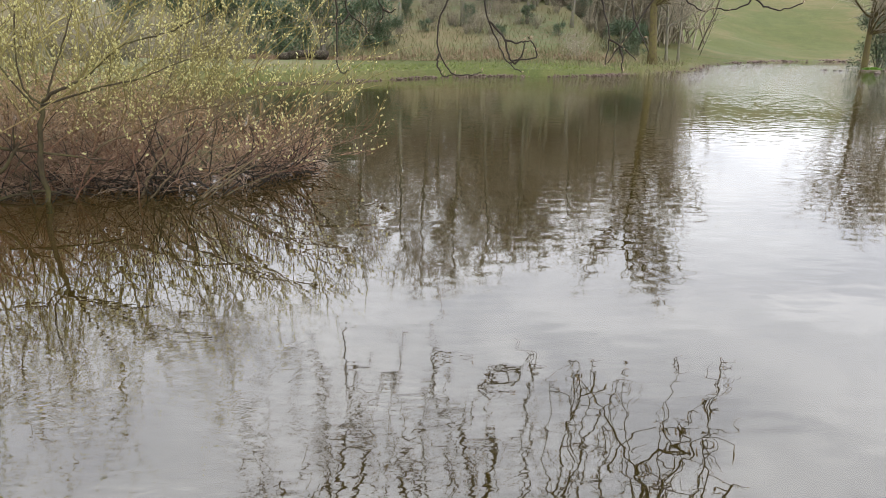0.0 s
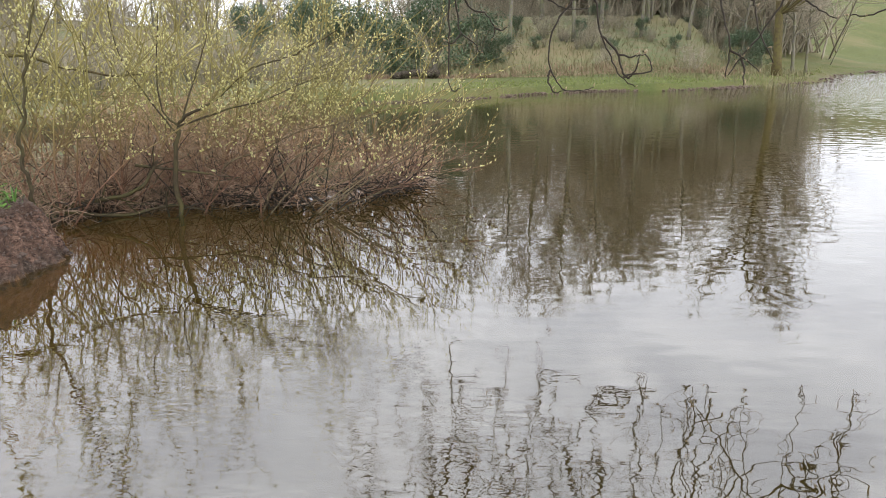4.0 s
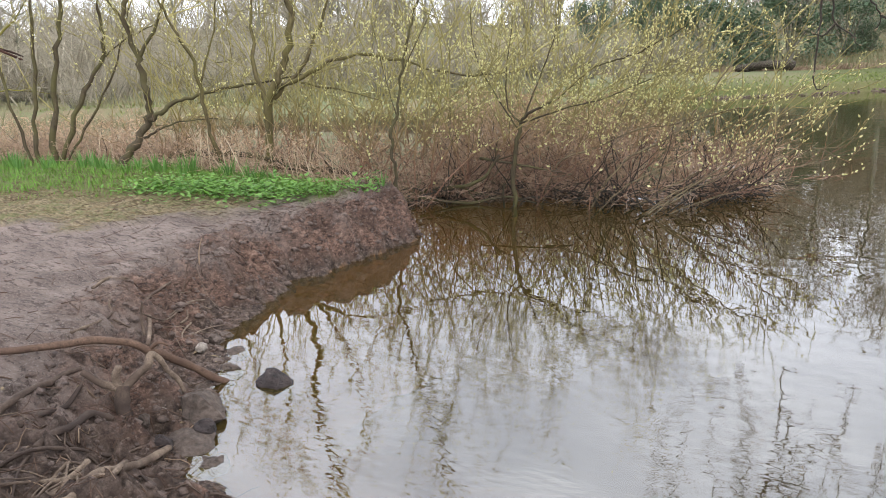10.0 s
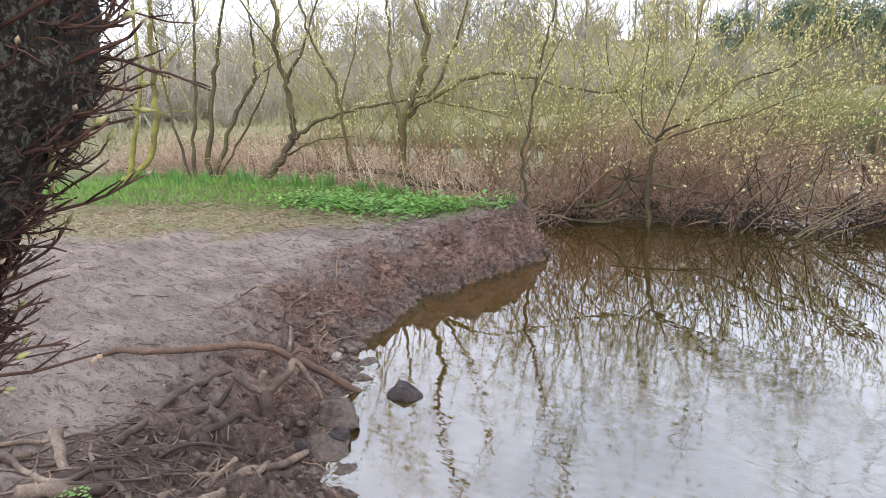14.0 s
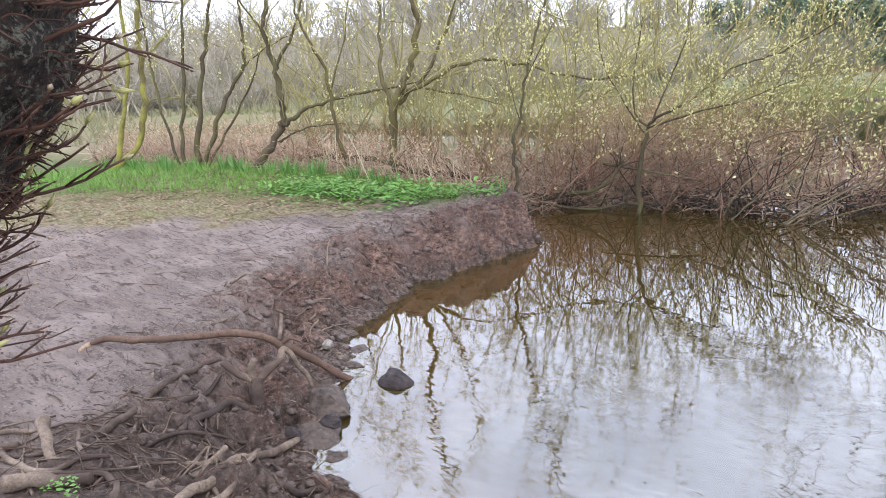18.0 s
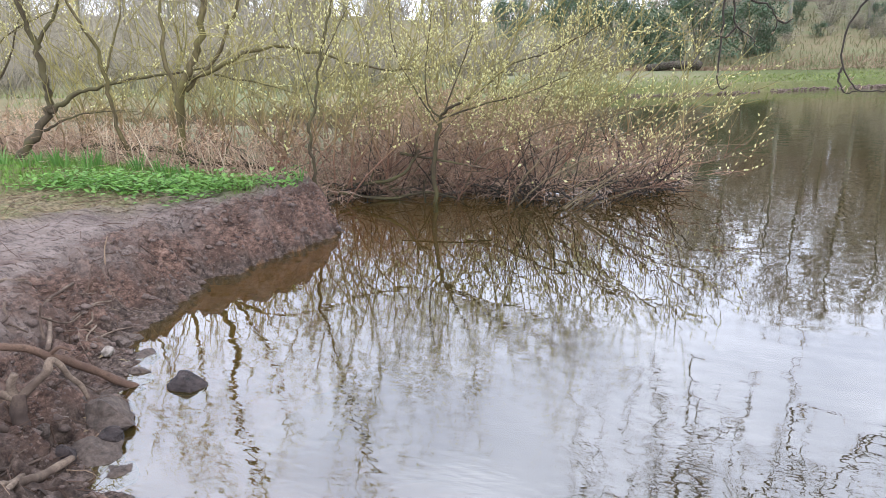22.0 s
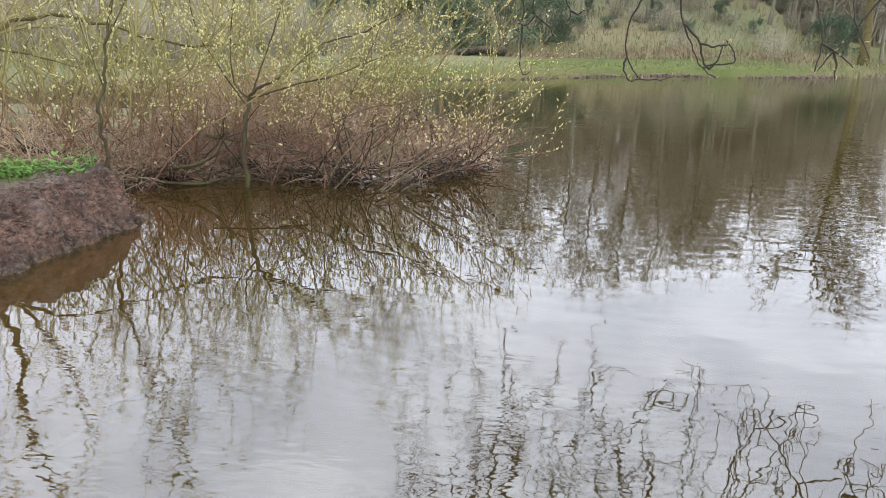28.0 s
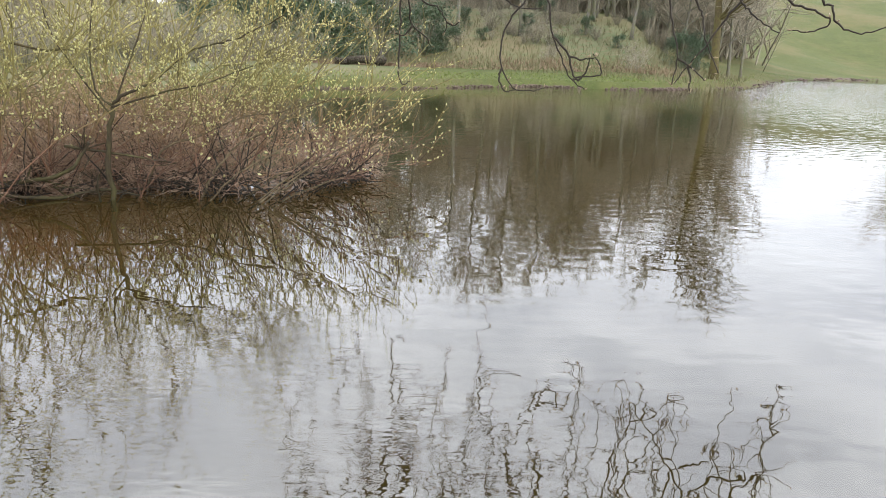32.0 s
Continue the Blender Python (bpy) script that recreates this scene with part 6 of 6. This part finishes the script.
def girth(z):
    """The trunk's thickness: lean below, swollen by burrs from chest height up."""
    return 0.205 + 0.165 * float(smooth01((z - 1.38) / 0.42)) - 0.14 * float(smooth01((z - 2.4) / 0.8))


def heart(z):
    """The middle of the trunk at a height."""
    q = min(line, key=lambda w: abs(w.z - z))
    return Vector((q.x, q.y, z))


ring = [tz - 0.2 + 0.08 * k for k in range(40)]
ring = [z for z in ring if z < 1.2] + [1.2 + 0.018 * k for k in range(64)] + [2.4 + 0.15 * k for k in range(18)]
n0 = len(ring)


def axis(z):
    """The middle of the trunk between the points of its line."""
    for a, b in zip(line, line[1:]):
        if a.z <= z <= b.z:
            return a.lerp(b, (z - a.z) / (b.z - a.z))
    return line[-1].copy() if z > line[0].z else line[0].copy()


for z in ring:
    p = axis(z)
    for k in range(sides):
        a = 2 * math.pi * k / sides
        q = Vector((math.cos(a), math.sin(a), 0))
        w = Vector((q.x * 0.3, q.y * 0.3, z))
        r = girth(z) * (1 + 0.14 * noise.noise(Vector((q.x * 1.7, q.y * 1.7, z * 2.0))))
        r += 0.022 * noise.noise(w * 14) + 0.016 * noise.noise(w * 33) + 0.008 * noise.noise(w * 70)
        g.v.append((p.x + q.x * r, p.y + q.y * r, p.z))
for i in range(n0 - 1):
    for k in range(sides):
        a, b = i * sides + k, i * sides + (k + 1) % sides
        g.f.append((a, b, b + sides, a + sides))
g.f.append(tuple(range((n0 - 1) * sides, n0 * sides)))
part("trunk", g, BARK_NEAR, tree)


def bud(p, d, long, parent, material):
    """One bud, pointed, mostly with two scales or leaf tips bent off it."""
    g = Geo().spindle(p, d, long, long * 0.15, 6)
    if random.random() < 0.7:
        for _ in range(3):
            g.leaf(p, Vector(d).normalized() * 0.6 + Vector((rnd(-1, 1), rnd(-1, 1), rnd(-0.3, 0.6))) * 0.7, (rnd(-0.4, 0.4), rnd(-0.4, 0.4), 1), long * rnd(0.4, 0.75), long * 0.16)
    part("bud", g, material, parent)


def sprout(p, d, long, r):
    """One epicormic twig with buds, as a part of the trunk."""
    s = shoot(p, d, long, 6, 0.27, 0.06)
    g = Geo().tube(s, taper(7, r, r * 0.6), 6)
    ends = [(s[-1], s[-1] - s[-2], rnd(0.014, 0.038))]
    for j in (1, 2, 3, 4, 5):
        if random.random() < 0.6:
            t = shoot(s[j], (s[j] - s[j - 1]).normalized() + Vector((rnd(-1, 1), rnd(-1, 1), rnd(-0.2, 0.8))) * 0.7, long * rnd(0.12, 0.35), 3, 0.15, 0.05)
            g.tube(t, taper(4, r * 0.7, r * 0.45), 5)
            ends.append((t[-1], t[-1] - t[-2], rnd(0.008, 0.017)))
    ob = part("sprout", g, TWIG_RED, tree)
    for q, e, size in ends:
        if size > 0.033:
            bud(q, e, size, ob, BUD)
        else:
            part("bud", Geo().spindle(q, e, size * 0.6, size * 0.13, 5), TWIG_RED if size < 0.022 else BUD_DARK, ob)


for k in range(150):
    z = rnd(1.5, 2.15) if k > 50 else rnd(1.2, 1.52)
    a = random.gauss(1.0, 0.55)
    d = Vector((math.cos(a), math.sin(a), rnd(-0.1, 0.55)))
    sprout(heart(z) + Vector((d.x, d.y, 0)) * girth(z) * 0.96, d, rnd(0.05, 0.13) if random.random() < 0.75 else rnd(0.13, 0.24), rnd(0.002, 0.0038))
# short dead stubs massed on the burr
g = Geo()
for _ in range(1150):
    a, z = random.gauss(1.1, 0.5), rnd(1.3, 2.4)
    d = Vector((math.cos(a), math.sin(a), rnd(-0.6, 0.7)))
    p = heart(z) + Vector((d.x, d.y, 0)) * girth(z) * 0.95
    g.tube(shoot(p, d, rnd(0.02, 0.075), 5, 0.45), taper(6, rnd(0.0014, 0.003), 0.001), 4, False)
part("burr_tuft", g, TWIG_RED, tree, "dense dark tuft of short dead twigs", kind="stuff")


def hang(pts, r0=0.0105, r1=0.0045, buds=3):
    """One hanging twig of the boughs, as a part of the tree, with its buds."""
    s = curve(pts, 5)
    s = [p + Vector((rnd(-1, 1), rnd(-1, 1), rnd(-1, 1))) * 0.008 if 0 < i < len(s) - 1 else p for i, p in enumerate(s)]
    ob = part("hanging_twig", Geo().tube(s, taper(len(s), r0, r1), 6), TWIG_DARK, tree)
    for k in range(buds):
        q = s[-1] if k == 0 else random.choice(s[len(s) // 2:])
        bud(q, (s[-1] - s[-2]) + Vector((rnd(-0.05, 0.05), rnd(-0.05, 0.05), rnd(0, 0.1))), rnd(0.03, 0.055), ob, BUD_DARK)


hang([(1.2, 6.3, 2.6), (1.14, 6.39, 2.27), (1.04, 6.4, 2.15), (0.93, 6.42, 2.02), (0.86, 6.43, 1.81), (0.87, 6.43, 1.58), (0.98, 6.41, 1.41), (1.14, 6.39, 1.39), (1.25, 6.37, 1.42)])
hang([(0.87, 6.43, 1.57), (0.85, 6.43, 1.49), (0.9, 6.42, 1.38), (1.0, 6.41, 1.39)])
hang([(1.2, 6.3, 2.6), (1.15, 6.38, 2.27), (1.24, 6.37, 2.13), (1.29, 6.36, 1.87), (1.38, 6.34, 1.68), (1.47, 6.32, 1.52), (1.6, 6.29, 1.42)])
hang([(1.29, 6.36, 1.86), (1.44, 6.33, 1.71), (1.49, 6.32, 1.54), (1.57, 6.3, 1.53), (1.72, 6.26, 1.56), (1.68, 6.27, 1.68), (1.64, 6.28, 1.73)])
hang([(1.44, 6.33, 1.7), (1.56, 6.3, 1.68), (1.66, 6.27, 1.7)])
hang([(1.49, 6.32, 1.51), (1.55, 6.3, 1.51), (1.6, 6.29, 1.59), (1.62, 6.29, 1.69)])
hang([(0.5, 6.4, 2.6), (0.71, 6.44, 2.28), (0.84, 6.43, 2.17), (0.98, 6.41, 2.09), (1.17, 6.38, 2.09)])
hang([(2.1, 6.0, 2.8), (2.18, 6.07, 2.21), (2.24, 6.05, 1.96), (2.3, 6.03, 1.73), (2.28, 6.03, 1.5)])
hang([(2.25, 6.0, 2.6), (2.37, 6.0, 2.2), (2.44, 5.97, 2.08), (2.48, 5.95, 1.89), (2.61, 5.9, 1.62)])
hang([(2.9, 5.8, 2.5), (2.69, 5.87, 2.18), (2.61, 5.9, 2.05), (2.51, 5.95, 1.86), (2.39, 5.99, 1.67), (2.3, 6.03, 1.52)])
hang([(2.3, 6.03, 1.72), (2.39, 5.99, 1.67), (2.52, 5.94, 1.55)])
hang([(2.39, 5.99, 1.67), (2.41, 5.98, 1.55), (2.42, 5.98, 1.44)])
hang([(2.6, 5.85, 2.45), (2.69, 5.85, 2.19), (2.76, 5.82, 2.11), (2.86, 5.77, 2.02), (2.98, 5.71, 1.95)])
hang([(2.8, 5.7, 2.4), (3.01, 5.69, 2.19), (3.17, 5.61, 2.12), (3.28, 5.55, 2.05), (3.19, 5.6, 1.97), (3.05, 5.66, 1.97)])
hang([(3.1, 5.6, 2.5), (3.21, 5.59, 2.19), (3.27, 5.55, 2.16), (3.3, 5.53, 2.06), (3.39, 5.48, 1.98), (3.47, 5.43, 1.96), (3.6, 5.35, 2.01)])
hang([(-0.1, 7.1, 2.7), (0.02, 7.22, 2.18), (0.06, 7.22, 1.95), (0.2, 7.21, 1.83), (0.26, 7.2, 1.74)])
hang([(0.07, 7.22, 1.93), (-0.0, 7.22, 1.84), (-0.1, 7.21, 1.84)])
hang([(-0.05, 7.22, 2.3), (-0.05, 7.22, 1.88), (-0.06, 7.22, 1.52), (-0.03, 7.22, 1.37), (0.06, 7.22, 1.39)])
hang([(0.0, 6.9, 2.5), (0.14, 7.02, 2.17), (0.29, 7.01, 2.1), (0.39, 7.01, 1.97), (0.36, 7.01, 1.84)])
hang([(0.39, 7.01, 1.96), (0.46, 7.0, 1.94), (0.52, 7.0, 1.97)])
# boughs above, known by their mirror image: each falls from the crown and sends out twigs
crown = Vector((tx + 0.2, ty + 0.6, 5.0))
for tip in ((1.2, 6.3, 2.6), (0.5, 6.4, 2.6), (2.1, 6.0, 2.8), (2.25, 6.0, 2.6), (2.9, 5.8, 2.5), (2.8, 5.7, 2.4), (3.1, 5.6, 2.5), (-0.1, 7.1, 2.7), (0.0, 6.9, 2.5), (-0.7, 6.2, 2.7), (1.7, 5.6, 2.7), (-0.3, 5.6, 2.8), (0.7, 5.4, 2.7), (3.6, 5.3, 2.4), (2.4, 5.3, 2.5), (3.9, 4.7, 2.6), (1.5, 6.6, 2.5), (2.9, 4.9, 2.8)):
    t = Vector(tip)
    mid = crown.lerp(t, 0.5) + Vector((rnd(-0.3, 0.3), rnd(-0.3, 0.3), rnd(0.2, 0.6)))
    s = curve([crown, mid, t + Vector((rnd(-0.15, 0.15), rnd(-0.15, 0.15), 0.7)), t], 7)
    ob = part("bough", Geo().tube(s, taper(len(s), 0.05, 0.010), 7), TWIG_DARK, tree)
    g, b = Geo(), Geo()
    for q in s[9:]:
        for _ in range(1 if t.x > 1.6 else 2):
            u = shoot(q, (rnd(-1, 1), rnd(-1, 1), rnd(-1.3, 0.2)), rnd(0.2, 0.6), 7, 0.5, 0.06)
            u = u[:max(3, sum(w.z > 2.4 for w in u))]
            g.tube(u, taper(len(u), 0.0062, 0.003), 4, False)
            for _ in range(3):
                w = random.choice(u[1:])
                b.spindle(w, (rnd(-1, 1), rnd(-1, 1), rnd(-0.2, 1)), rnd(0.03, 0.055), 0.01, 4)
    part("twig_spray", g, TWIG_DARK, ob, kind="stuff")
    part("bud_cover", b, BUD_DARK, ob, kind="stuff")
# longer boughs further out, with hanging twigs that show in the pond alone
top = Vector((tx + 0.33, ty + 0.95, 6.2))
for k in range(30):
    az, d = -11 + 45 * (k + rnd(0.1, 0.9)) / 30, rnd(8.0, 10.4)
    x, y = in_view(d, az)
    foot = rnd(2.5, 3.0) + 0.08 * (d - 8)
    hang_at = Vector((x + rnd(-0.3, 0.3), y + rnd(-0.3, 0.3), foot + rnd(2.2, 2.9)))
    s = curve([top, top.lerp(hang_at, 0.55) + Vector((0, 0, rnd(0.9, 1.5))), hang_at], 7)
    ob = part("bough", Geo().tube(s, taper(len(s), 0.055, 0.02), 7), TWIG_DARK, tree)
    g, b = Geo(), Geo()
    drop = [hang_at]
    while drop[-1].z > foot:
        q = drop[-1]
        drop.append(q + Vector((rnd(-1, 1) * 0.075 + (x - q.x) * 0.05, rnd(-1, 1) * 0.075, -rnd(0.1, 0.17))))
    for _ in range(random.randint(1, 3)):
        q = drop[-1]
        drop.append(q + Vector((rnd(-0.1, 0.1), rnd(-0.05, 0.05), rnd(-0.02, 0.06))))
    g.tube(drop, taper(len(drop), 0.012, 0.004), 5, False)
    for i in range(2, len(drop)):
        for _ in range(random.choice((0, 1, 1, 2))):
            e = Vector((rnd(-1, 1), rnd(-0.7, 0.7), rnd(-1.2, 0.5)))
            u = shoot(drop[i], e, rnd(0.12, 0.55), 5, 0.45, rnd(-0.05, 0.2))
            u = u[:max(3, sum(w.z > foot for w in u))]
            g.tube(u, taper(len(u), 0.0062, 0.003), 4, False)
            for _ in range(2):
                b.spindle(random.choice(u[1:]), (rnd(-1, 1), rnd(-1, 1), rnd(-0.2, 1)), rnd(0.025, 0.05), 0.009, 4)
            if random.random() < 0.4:
                w = shoot(u[-1], Vector((rnd(-1, 1), rnd(-1, 1), rnd(-0.8, 0.8))), rnd(0.08, 0.22), 3, 0.4)
                g.tube(w, taper(4, 0.004, 0.0025), 3, False)
    part("twig_spray", g, TWIG_DARK, ob, kind="stuff")
    part("bud_cover", b, BUD_DARK, ob, kind="stuff")
